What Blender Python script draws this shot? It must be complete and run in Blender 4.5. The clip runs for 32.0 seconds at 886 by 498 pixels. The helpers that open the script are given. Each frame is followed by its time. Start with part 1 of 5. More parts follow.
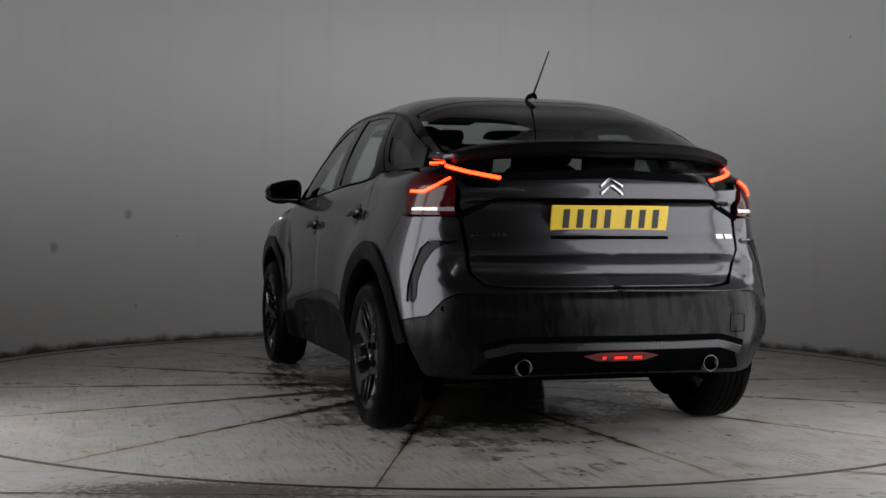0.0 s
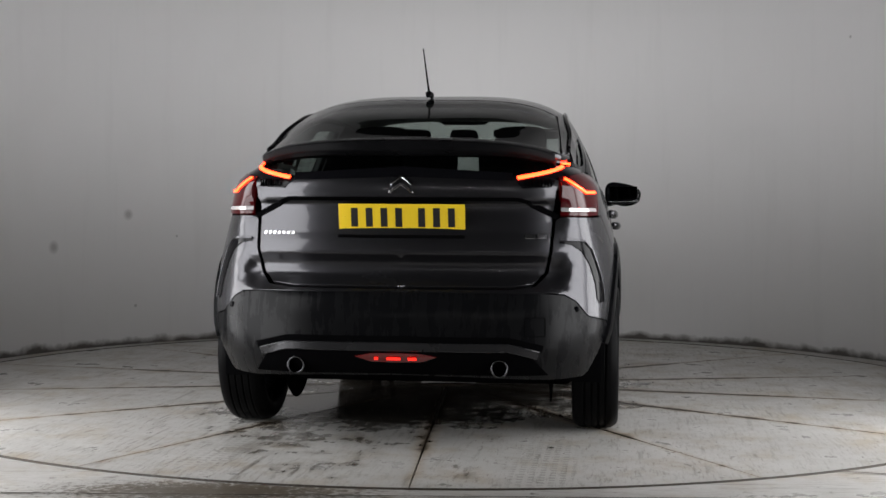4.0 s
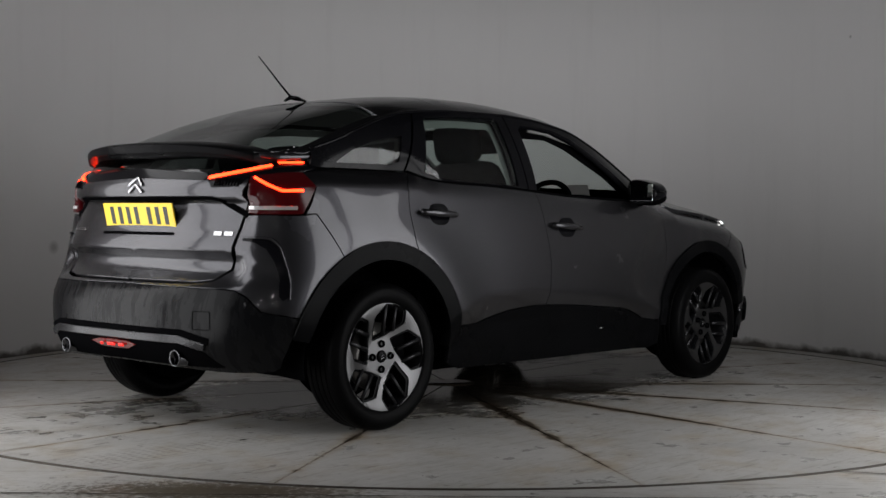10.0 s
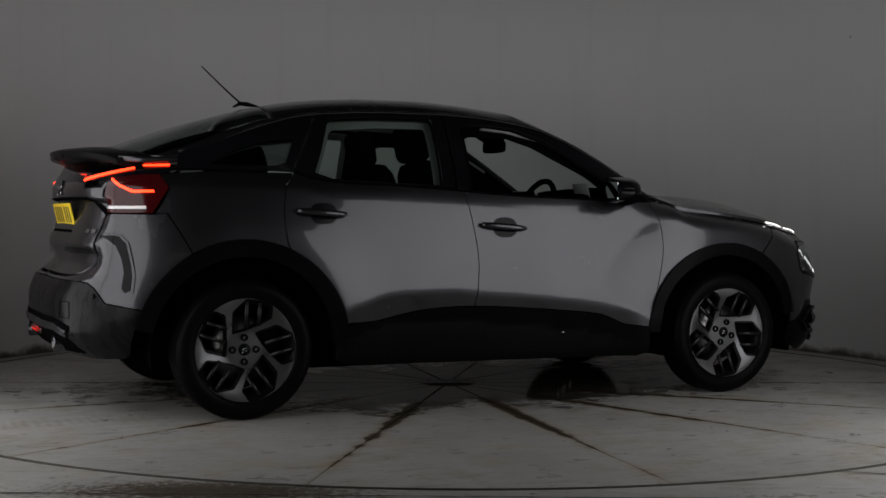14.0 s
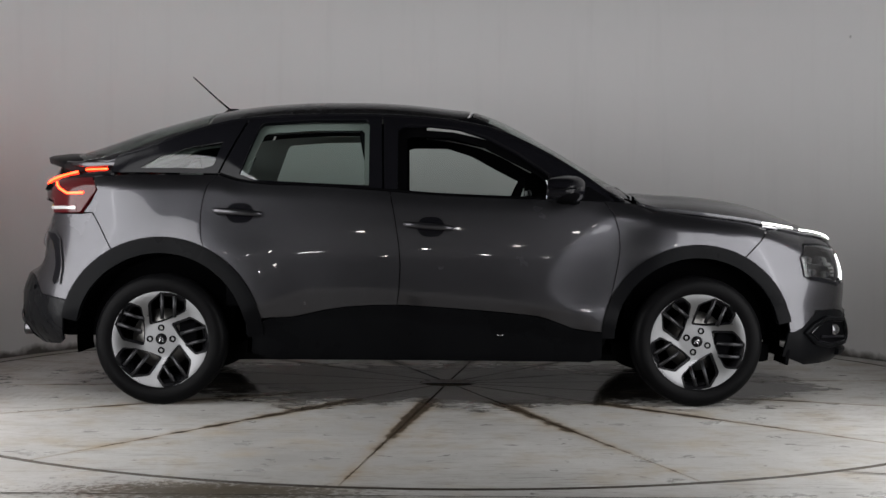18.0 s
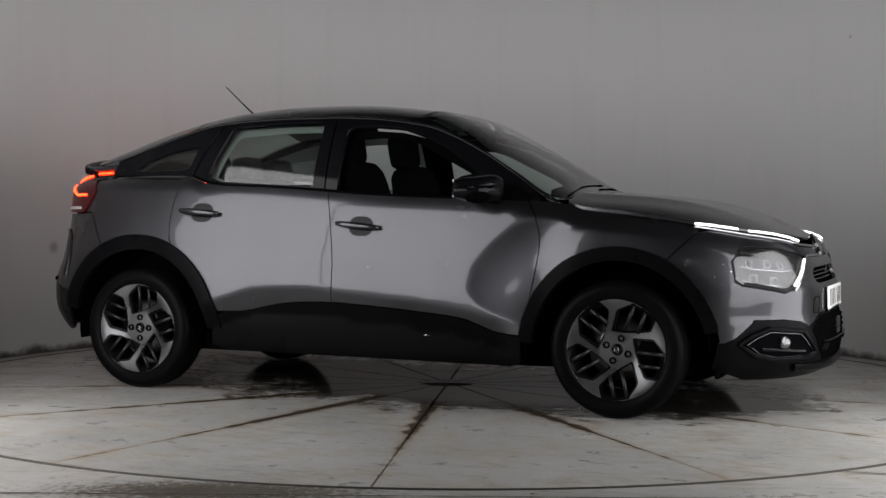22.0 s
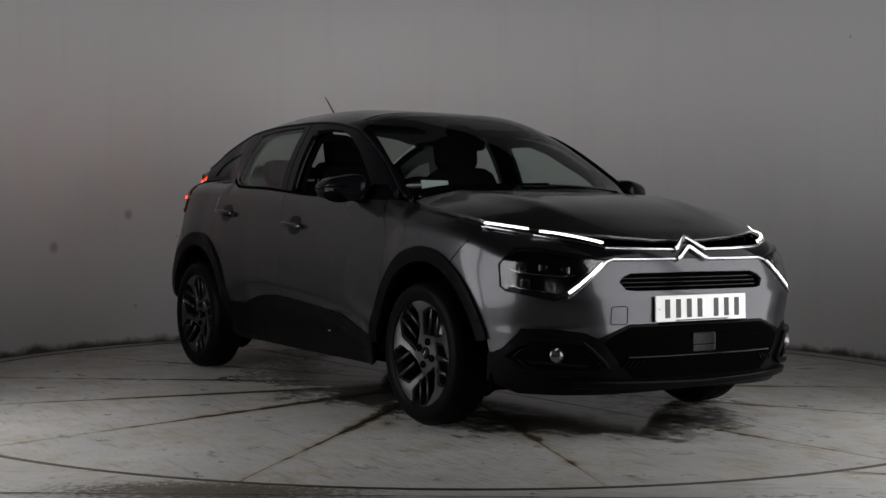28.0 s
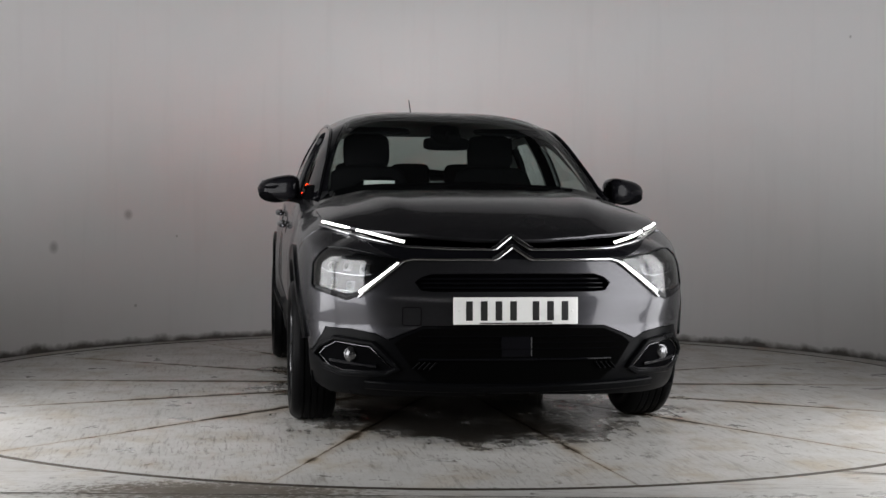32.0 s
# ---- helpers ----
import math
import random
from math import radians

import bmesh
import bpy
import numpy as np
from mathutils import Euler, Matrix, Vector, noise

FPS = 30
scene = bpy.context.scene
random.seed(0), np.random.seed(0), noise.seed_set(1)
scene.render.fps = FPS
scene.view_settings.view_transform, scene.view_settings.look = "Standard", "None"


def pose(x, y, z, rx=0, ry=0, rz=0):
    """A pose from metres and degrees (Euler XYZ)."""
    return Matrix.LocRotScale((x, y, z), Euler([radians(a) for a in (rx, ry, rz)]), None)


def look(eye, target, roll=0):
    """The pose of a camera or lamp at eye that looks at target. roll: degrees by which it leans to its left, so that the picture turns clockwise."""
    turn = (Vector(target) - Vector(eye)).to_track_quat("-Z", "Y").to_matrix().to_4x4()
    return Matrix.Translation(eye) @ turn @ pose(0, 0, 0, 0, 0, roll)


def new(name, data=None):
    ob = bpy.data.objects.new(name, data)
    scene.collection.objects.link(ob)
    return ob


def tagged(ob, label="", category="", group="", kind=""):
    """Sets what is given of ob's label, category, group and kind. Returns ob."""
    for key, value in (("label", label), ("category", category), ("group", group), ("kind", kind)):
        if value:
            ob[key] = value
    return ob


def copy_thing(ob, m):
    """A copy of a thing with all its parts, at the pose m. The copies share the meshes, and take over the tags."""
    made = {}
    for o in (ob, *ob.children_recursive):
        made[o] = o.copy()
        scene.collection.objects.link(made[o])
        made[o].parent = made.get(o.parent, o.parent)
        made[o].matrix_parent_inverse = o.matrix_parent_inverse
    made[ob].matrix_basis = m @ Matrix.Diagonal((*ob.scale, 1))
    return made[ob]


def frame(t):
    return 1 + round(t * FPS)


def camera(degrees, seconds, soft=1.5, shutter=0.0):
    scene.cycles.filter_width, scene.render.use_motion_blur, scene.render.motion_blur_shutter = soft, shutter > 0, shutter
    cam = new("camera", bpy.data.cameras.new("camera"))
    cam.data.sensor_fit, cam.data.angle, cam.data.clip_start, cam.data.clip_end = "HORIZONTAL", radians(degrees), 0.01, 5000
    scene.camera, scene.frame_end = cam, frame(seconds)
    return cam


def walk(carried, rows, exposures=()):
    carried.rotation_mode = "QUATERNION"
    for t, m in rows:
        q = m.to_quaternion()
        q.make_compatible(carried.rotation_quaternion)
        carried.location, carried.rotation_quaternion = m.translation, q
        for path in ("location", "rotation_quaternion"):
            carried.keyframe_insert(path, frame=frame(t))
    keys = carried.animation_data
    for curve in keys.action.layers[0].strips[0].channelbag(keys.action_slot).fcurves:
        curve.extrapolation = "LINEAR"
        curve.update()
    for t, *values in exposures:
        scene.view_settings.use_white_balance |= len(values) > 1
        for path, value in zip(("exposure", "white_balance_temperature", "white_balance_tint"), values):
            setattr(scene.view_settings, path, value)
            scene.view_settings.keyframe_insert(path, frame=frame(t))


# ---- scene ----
from mathutils.geometry import delaunay_2d_cdt

# camera: stands still outside the opening of the round photo booth
EYE = (0.0, -7.588, 0.958)
cam = camera(36.49, 32.0, soft=1.5)
still = look(EYE, (-0.0443, 2.412, 0.6925), 0.37)
walk(cam, [(0.0, still), (32.0, still)],
     exposures=[(0.0, -0.66), (1.0, -0.10), (2.0, 0.21), (3.0, 0.17), (3.5, 0.09), (5.5, 0.12), (6.0, 0.12),
                (7.0, -0.11), (8.0, -0.54), (9.0, -0.57), (10.0, -0.72), (11.0, -0.91), (12.0, -1.38), (13.0, -1.54),
                (14.0, -1.48), (14.5, -1.23), (16.5, -0.61), (17.0, -0.39), (18.0, 0.01), (19.0, 0.13), (20.0, 0.09),
                (21.0, 0.06), (22.0, -0.33), (23.0, -0.92), (24.0, -1.21), (25.0, -1.29), (25.5, -1.04), (27.5, -0.88),
                (28.0, -0.83), (29.0, -0.82), (30.0, -0.64), (31.0, -0.32), (32.0, 0.11)])

# turntable: turning angle of the car's heading
def heading(t):
    return 106.59 - 5.858 * t

OFFSET = Vector((-0.110, -0.060, 0.0))
PI = math.pi

# ---------------------------------------------------------------- light
world = bpy.data.worlds.new("hall_dark")
world.use_nodes = True
world.node_tree.nodes["Background"].inputs[0].default_value = (0.5, 0.52, 0.55, 1)
world.node_tree.nodes["Background"].inputs[1].default_value = 0.004
scene.world = world

WALL_R = 3.117
OPEN = 48.0          # half angle of the drive-in opening


def softbox(x, y, z, width, height, target, power):
    """A tall diffuse light panel beside the drive-in opening."""
    lamp = bpy.data.lights.new("softbox_light", "AREA")
    lamp.shape, lamp.size, lamp.size_y = "RECTANGLE", width, height
    lamp.energy, lamp.color = power, (0.985, 0.985, 1.0)
    new("softbox_light", lamp).matrix_world = look((x, y, z), target)


for sgn in (-1, 1):
    softbox(sgn * 2.30, -2.72, 1.20, 1.86, 2.30, (0.0, -0.42, 1.20), 67.0)
    x, y = 2.93 * math.cos(radians(-33)), 2.93 * math.sin(radians(-33))
    softbox(sgn * x, y, 1.20, 0.95, 2.30, (0.0, 0.0, 1.20), 34.0)

# ---------------------------------------------------------------- materials
def node_mat(name):
    m = bpy.data.materials.new(name)
    m.use_nodes = True
    nt = m.node_tree
    return m, nt, nt.nodes["Principled BSDF"]


def noise_node(nt, vec, scale, detail=4.0, rough=0.55):
    n = nt.nodes.new("ShaderNodeTexNoise")
    n.inputs["Scale"].default_value = scale
    n.inputs["Detail"].default_value = detail
    n.inputs["Roughness"].default_value = rough
    nt.links.new(vec, n.inputs["Vector"])
    return n.outputs["Fac"]


def ramp(nt, fac, lo, hi, a=0.0, b=1.0):
    n = nt.nodes.new("ShaderNodeMapRange")
    n.inputs["From Min"].default_value, n.inputs["From Max"].default_value = lo, hi
    n.inputs["To Min"].default_value, n.inputs["To Max"].default_value = a, b
    nt.links.new(fac, n.inputs["Value"])
    return n.outputs["Result"]


def maths(nt, op, a, b=None):
    n = nt.nodes.new("ShaderNodeMath")
    n.operation = op
    for i, v in enumerate((a, b)):
        if v is None:
            continue
        if isinstance(v, (int, float)):
            n.inputs[i].default_value = v
        else:
            nt.links.new(v, n.inputs[i])
    return n.outputs[0]


def mix_col(nt, fac, a, b):
    n = nt.nodes.new("ShaderNodeMix")
    n.data_type = "RGBA"
    for slot, v in ((0, fac), (6, a), (7, b)):
        if isinstance(v, (int, float)):
            n.inputs[slot].default_value = v
        elif isinstance(v, tuple):
            n.inputs[slot].default_value = (*v, 1)
        else:
            nt.links.new(v, n.inputs[slot])
    return n.outputs[2]


def add_bump(nt, bsdf, height, strength, dist):
    n = nt.nodes.new("ShaderNodeBump")
    n.inputs["Strength"].default_value, n.inputs["Distance"].default_value = strength, dist
    nt.links.new(height, n.inputs["Height"])
    nt.links.new(n.outputs[0], bsdf.inputs["Normal"])


def surface(name, col, rough=0.5, metal=0.0, coat=0.0, vary=0.15, coarse=4.0, fine=120.0, bump=0.0, spec=0.5, rvar=0.08):
    """A surface with coarse stains and fine grain in colour, gloss and relief."""
    m, nt, b = node_mat(name)
    vec = nt.nodes.new("ShaderNodeTexCoord").outputs["Object"]
    n1, n2 = noise_node(nt, vec, coarse), noise_node(nt, vec, fine, 2.0)
    both = maths(nt, "ADD", maths(nt, "MULTIPLY", n1, 0.65), maths(nt, "MULTIPLY", n2, 0.35))
    lo = tuple(c * (1 - vary) for c in col)
    hi = tuple(min(1.0, c * (1 + vary)) for c in col)
    nt.links.new(mix_col(nt, ramp(nt, both, 0.3, 0.7), lo, hi), b.inputs["Base Color"])
    nt.links.new(ramp(nt, n1, 0.3, 0.7, max(0.02, rough - rvar), rough + rvar), b.inputs["Roughness"])
    b.inputs["Metallic"].default_value = metal
    b.inputs["Specular IOR Level"].default_value = spec
    if coat:
        b.inputs["Coat Weight"].default_value, b.inputs["Coat Roughness"].default_value = coat, 0.03
    if bump:
        add_bump(nt, b, n2, bump, 0.002)
    return m


def glow(name, col, strength, base=(0.3, 0.3, 0.3)):
    m, nt, b = node_mat(name)
    b.inputs["Base Color"].default_value = (*base, 1)
    b.inputs["Emission Color"].default_value = (*col, 1)
    b.inputs["Emission Strength"].default_value = strength
    b.inputs["Roughness"].default_value = 0.25
    return m


def glass(name, col, rough=0.0, ior=1.45):
    m, nt, b = node_mat(name)
    b.inputs["Base Color"].default_value = (*col, 1)
    b.inputs["Roughness"].default_value = rough
    b.inputs["Transmission Weight"].default_value = 1.0
    b.inputs["IOR"].default_value = ior
    return m


def thin_glass(name, col, gloss=0.06, rough=0.015):
    """A thin pane: clear in the given tint, with a mirror share set by the angle."""
    m = bpy.data.materials.new(name)
    m.use_nodes = True
    nt = m.node_tree
    nt.nodes.remove(nt.nodes["Principled BSDF"])
    out = nt.nodes["Material Output"]
    tr = nt.nodes.new("ShaderNodeBsdfTransparent")
    tr.inputs[0].default_value = (*col, 1)
    gl = nt.nodes.new("ShaderNodeBsdfGlossy")
    gl.inputs["Roughness"].default_value = rough
    fr = nt.nodes.new("ShaderNodeLayerWeight")
    fr.inputs[0].default_value = 0.5
    edge = maths(nt, "ADD", maths(nt, "MULTIPLY", maths(nt, "POWER", fr.outputs["Facing"], 5.0), 0.9), gloss)
    mx = nt.nodes.new("ShaderNodeMixShader")
    nt.links.new(edge, mx.inputs[0])
    nt.links.new(tr.outputs[0], mx.inputs[1])
    nt.links.new(gl.outputs[0], mx.inputs[2])
    nt.links.new(mx.outputs[0], out.inputs[0])
    return m


def paint_mat():
    """Metallic paint: flakes lying flat give a sharp lobe, tilted ones a broad sheen, under a clear coat."""
    m, nt, b = node_mat("grey_metallic_paint")
    vec = nt.nodes.new("ShaderNodeTexCoord").outputs["Object"]
    flake = noise_node(nt, vec, 900.0, 1.0)
    dust = noise_node(nt, vec, 2.5, 5.0)
    col = mix_col(nt, ramp(nt, flake, 0.35, 0.65), (0.033, 0.0327, 0.036), (0.066, 0.0655, 0.072))
    broad = nt.nodes.new("ShaderNodeBsdfPrincipled")
    for bsdf, lo, hi in ((b, 0.23, 0.28), (broad, 0.38, 0.44)):
        nt.links.new(col, bsdf.inputs["Base Color"])
        nt.links.new(ramp(nt, dust, 0.35, 0.7, lo, hi), bsdf.inputs["Roughness"])
        bsdf.inputs["Metallic"].default_value = 0.92
        bsdf.inputs["Coat Weight"].default_value = 0.55
        nt.links.new(ramp(nt, dust, 0.4, 0.75, 0.02, 0.045), bsdf.inputs["Coat Roughness"])
    mx = nt.nodes.new("ShaderNodeMixShader")
    mx.inputs[0].default_value = 0.42
    nt.links.new(b.outputs[0], mx.inputs[1])
    nt.links.new(broad.outputs[0], mx.inputs[2])
    nt.links.new(mx.outputs[0], nt.nodes["Material Output"].inputs[0])
    return m


def wall_mat():
    """White painted curved wall with faint runs, scuffs and grime along the floor."""
    m, nt, b = node_mat("white_booth_wall")
    vec = nt.nodes.new("ShaderNodeTexCoord").outputs["Object"]
    mp = nt.nodes.new("ShaderNodeMapping")
    mp.inputs["Scale"].default_value = (5.0, 5.0, 0.35)
    nt.links.new(vec, mp.inputs[0])
    runs = noise_node(nt, mp.outputs[0], 1.6, 5.0, 0.6)
    blot = noise_node(nt, vec, 0.9, 4.0)
    grain = noise_node(nt, vec, 60.0, 2.0)
    sep = nt.nodes.new("ShaderNodeSeparateXYZ")
    nt.links.new(vec, sep.inputs[0])
    edge = noise_node(nt, vec, 7.0, 5.0)
    low = maths(nt, "ADD", sep.outputs[2], maths(nt, "MULTIPLY", edge, -0.11))
    grime = ramp(nt, low, 0.0, -0.045, 0.0, 0.9)
    c = mix_col(nt, ramp(nt, runs, 0.54, 0.8, 0.0, 0.25), (0.87, 0.86, 0.86), (0.72, 0.71, 0.705))
    c = mix_col(nt, ramp(nt, blot, 0.5, 0.75, 0.0, 0.3), c, (0.77, 0.76, 0.745))
    c = mix_col(nt, grime, c, (0.05, 0.038, 0.027))
    # old marks on the paint: dark spots and small scuffs
    for x, y, z, size in ((-2.716, 1.529, 0.71, 0.052), (-2.336, 2.063, 0.935, 0.046), (2.686, 1.582, 2.175, 0.014), (-2.294, 2.11, 0.277, 0.016), (-2.045, 2.352, 0.777, 0.012)):
        gap = nt.nodes.new("ShaderNodeVectorMath")
        gap.operation = "DISTANCE"
        nt.links.new(vec, gap.inputs[0])
        gap.inputs[1].default_value = (x, y, z)
        c = mix_col(nt, ramp(nt, gap.outputs["Value"], size, size * 0.3, 0.0, 0.5), c, (0.20, 0.19, 0.18))
    nt.links.new(c, b.inputs["Base Color"])
    b.inputs["Roughness"].default_value = 0.55
    add_bump(nt, b, grain, 0.15, 0.002)
    return m


def floor_mat(name, wet):
    """Worn off-white floor paint with scratches, rust stains, dirt and, towards the middle, wet patches with the car's
    shade painted in.
    """
    m, nt, b = node_mat(name)
    vec = nt.nodes.new("ShaderNodeTexCoord").outputs["Object"]
    big = noise_node(nt, vec, 0.9, 6.0, 0.6)
    mid = noise_node(nt, vec, 3.2, 7.0, 0.68)
    spots = noise_node(nt, vec, 11.0, 4.0, 0.6)
    fine = noise_node(nt, vec, 60.0, 3.0)

    def stretched(angle, scale):
        mp = nt.nodes.new("ShaderNodeMapping")
        mp.inputs["Scale"].default_value = (1.0, 9.0, 1.0)
        mp.inputs["Rotation"].default_value = (0, 0, angle)
        nt.links.new(vec, mp.inputs[0])
        return noise_node(nt, mp.outputs[0], scale, 7.0, 0.72)
    drag, drag2 = stretched(0.5, 2.0), stretched(-0.9, 2.6)
    scuff, scuff2 = stretched(0.15, 6.5), stretched(1.3, 8.0)
    area = ramp(nt, noise_node(nt, vec, 0.7, 3.0), 0.40, 0.62)
    c = mix_col(nt, ramp(nt, big, 0.3, 0.7), (0.33, 0.323, 0.308), (0.455, 0.447, 0.428))
    c = mix_col(nt, ramp(nt, mid, 0.50, 0.70, 0.0, 0.60), c, (0.30, 0.23, 0.14))
    c = mix_col(nt, ramp(nt, drag, 0.56, 0.66, 0.0, 0.68), c, (0.11, 0.095, 0.075))
    c = mix_col(nt, ramp(nt, drag2, 0.60, 0.70, 0.0, 0.50), c, (0.15, 0.13, 0.10))
    marks = maths(nt, "MULTIPLY", area, ramp(nt, scuff, 0.54, 0.60, 0.0, 0.8))
    c = mix_col(nt, marks, c, (0.10, 0.085, 0.07))
    marks2 = maths(nt, "MULTIPLY", maths(nt, "SUBTRACT", 1.0, area), ramp(nt, scuff2, 0.57, 0.62, 0.0, 0.7))
    c = mix_col(nt, marks2, c, (0.13, 0.105, 0.08))
    c = mix_col(nt, ramp(nt, spots, 0.64, 0.70, 0.0, 0.85), c, (0.07, 0.058, 0.042))
    c = mix_col(nt, ramp(nt, fine, 0.62, 0.72, 0.0, 0.55), c, (0.17, 0.14, 0.11))
    rough = ramp(nt, mid, 0.35, 0.65, 0.26, 0.48)
    if wet:
        rad = nt.nodes.new("ShaderNodeVectorMath")
        rad.operation = "LENGTH"
        nt.links.new(vec, rad.inputs[0])
        r = rad.outputs["Value"]
        sep = nt.nodes.new("ShaderNodeSeparateXYZ")
        nt.links.new(vec, sep.inputs[0])
        ang = maths(nt, "ARCTAN2", sep.outputs[1], sep.outputs[0])
        # dirt and rust that has crept out of the seams
        turn = maths(nt, "FRACT", maths(nt, "ADD", maths(nt, "MULTIPLY", maths(nt, "SUBTRACT", ang, radians(184.2) - 2 * PI), 14 / (2 * PI)), 14.5))
        off = maths(nt, "MULTIPLY", maths(nt, "MULTIPLY", maths(nt, "ABSOLUTE", maths(nt, "SUBTRACT", turn, 0.5)), 2 * PI / 14), r)
        ragged = maths(nt, "ADD", maths(nt, "MULTIPLY", spots, 0.085), maths(nt, "MULTIPLY", mid, 0.105))
        creep = maths(nt, "SUBTRACT", ragged, maths(nt, "ADD", off, maths(nt, "MULTIPLY", r, 0.034)))
        c = mix_col(nt, ramp(nt, creep, -0.035, 0.02, 0.0, 0.6), c, (0.27, 0.20, 0.12))
        c = mix_col(nt, ramp(nt, creep, 0.006, 0.024, 0.0, 0.94), c, (0.035, 0.024, 0.014))
        # dashes of tread left by the tyres behind the car
        lane = maths(nt, "ABSOLUTE", maths(nt, "SUBTRACT", maths(nt, "ABSOLUTE", sep.outputs[1]), 0.66))
        dash = maths(nt, "FRACT", maths(nt, "ADD", maths(nt, "MULTIPLY", sep.outputs[0], 21.0), maths(nt, "MULTIPLY", mid, 1.5)))
        rib = maths(nt, "FRACT", maths(nt, "MULTIPLY", sep.outputs[1], 26.0))
        tread = maths(nt, "MULTIPLY", maths(nt, "GREATER_THAN", dash, 0.5), maths(nt, "GREATER_THAN", rib, 0.45))
        tread = maths(nt, "MULTIPLY", tread, maths(nt, "MULTIPLY", ramp(nt, lane, 0.13, 0.10), ramp(nt, sep.outputs[0], -1.45, -1.7)))
        tread = maths(nt, "MULTIPLY", tread, ramp(nt, big, 0.42, 0.58, 0.0, 0.55))
        c = mix_col(nt, tread, c, (0.13, 0.12, 0.105))
        # car-sized oval: wet floor and the shade beneath the car share one dark colour
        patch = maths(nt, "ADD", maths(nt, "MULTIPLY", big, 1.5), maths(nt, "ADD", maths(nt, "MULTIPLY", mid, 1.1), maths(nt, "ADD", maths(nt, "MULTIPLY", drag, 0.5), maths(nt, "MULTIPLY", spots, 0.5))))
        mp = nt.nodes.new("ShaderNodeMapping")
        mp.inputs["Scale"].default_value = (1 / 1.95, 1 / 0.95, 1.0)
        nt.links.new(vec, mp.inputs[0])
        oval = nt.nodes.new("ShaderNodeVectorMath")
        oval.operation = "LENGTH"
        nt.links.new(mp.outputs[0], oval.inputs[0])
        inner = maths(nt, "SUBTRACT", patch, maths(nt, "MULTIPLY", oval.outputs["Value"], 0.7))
        wet_shade = ramp(nt, inner, 1.02, 1.34)
        c = mix_col(nt, maths(nt, "MULTIPLY", wet_shade, 0.93), c, (0.030, 0.025, 0.020))
        n = nt.nodes.new("ShaderNodeMix")
        nt.links.new(wet_shade, n.inputs[0])
        nt.links.new(rough, n.inputs[2])
        n.inputs[3].default_value = 0.09
        rough = n.outputs[0]
    else:
        # crust of old dirt in front of the turntable
        mp = nt.nodes.new("ShaderNodeMapping")
        mp.inputs["Location"].default_value = (0.80 / 0.42, 3.0 / 0.13, 0)
        mp.inputs["Scale"].default_value = (1 / 0.42, 1 / 0.13, 1.0)
        nt.links.new(vec, mp.inputs[0])
        far = nt.nodes.new("ShaderNodeVectorMath")
        far.operation = "LENGTH"
        nt.links.new(mp.outputs[0], far.inputs[0])
        lump = noise_node(nt, vec, 38.0, 5.0, 0.7)
        crust = maths(nt, "SUBTRACT", maths(nt, "MULTIPLY", lump, 2.4), maths(nt, "MULTIPLY", far.outputs["Value"], 0.42))
        c = mix_col(nt, ramp(nt, crust, 0.62, 0.85, 0.0, 0.95), c, (0.07, 0.055, 0.035))
    nt.links.new(c, b.inputs["Base Color"])
    nt.links.new(rough, b.inputs["Roughness"])
    b.inputs["Specular IOR Level"].default_value = 0.35
    add_bump(nt, b, mid, 0.12, 0.004)
    return m


PAINT = paint_mat()
WALL = wall_mat()
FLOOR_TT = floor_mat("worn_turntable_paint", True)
FLOOR = floor_mat("worn_floor_paint", False)
DARKHALL = surface("dark_hall_wall", (0.045, 0.045, 0.048), 0.8, vary=0.25, coarse=0.6)
HALLFLOOR = surface("dark_hall_floor", (0.16, 0.155, 0.15), 0.6, vary=0.25, coarse=0.8)
SEAM = surface("rusty_black_seam", (0.032, 0.024, 0.016), 0.7, vary=0.5, coarse=6.0)
PLASTIC = surface("dark_grey_cladding_plastic", (0.0024, 0.0025, 0.0029), 0.30, spec=0.04, vary=0.2, coarse=3.0, fine=400.0, bump=0.04)
GLOSSBLACK = surface("gloss_black_trim", (0.004, 0.004, 0.005), 0.10, vary=0.2, spec=0.12)
BLACK = surface("matt_black_plastic", (0.0025, 0.0025, 0.0028), 0.6, spec=0.0, vary=0.25, fine=300.0, bump=0.04)
RUBBER = surface("tyre_rubber", (0.0028, 0.0028, 0.0030), 0.36, spec=0.03, vary=0.25, coarse=8.0, fine=200.0, bump=0.06)
ALLOY = surface("machined_alloy", (0.13, 0.13, 0.133), 0.33, metal=1.0, vary=0.08, coarse=9.0)
ALLOYBLACK = surface("gloss_black_alloy", (0.004, 0.004, 0.0045), 0.25, vary=0.2, spec=0.06)
RIMSLAT = surface("satin_dark_rim_slat", (0.028, 0.028, 0.030), 0.35, metal=0.8, vary=0.15)
BUMPER = surface("wet_bumper_plastic", (0.0045, 0.0046, 0.0052), 0.40, spec=0.10, vary=0.2, coarse=3.0, fine=400.0, bump=0.03)
def add_drips():
    """Runs of dried water on the bumper plastic change its gloss."""
    nt = BUMPER.node_tree
    vec = nt.nodes.new("ShaderNodeTexCoord").outputs["Object"]
    mp = nt.nodes.new("ShaderNodeMapping")
    mp.inputs["Scale"].default_value = (1.0, 14.0, 3.0)
    nt.links.new(vec, mp.inputs[0])
    wet = ramp(nt, noise_node(nt, mp.outputs[0], 2.2, 4.0, 0.6), 0.48, 0.58)
    b = nt.nodes["Principled BSDF"]
    nt.links.new(ramp(nt, wet, 0.0, 1.0, 0.13, 0.08), b.inputs["Specular IOR Level"])
    nt.links.new(ramp(nt, wet, 0.0, 1.0, 0.30, 0.20), b.inputs["Roughness"])


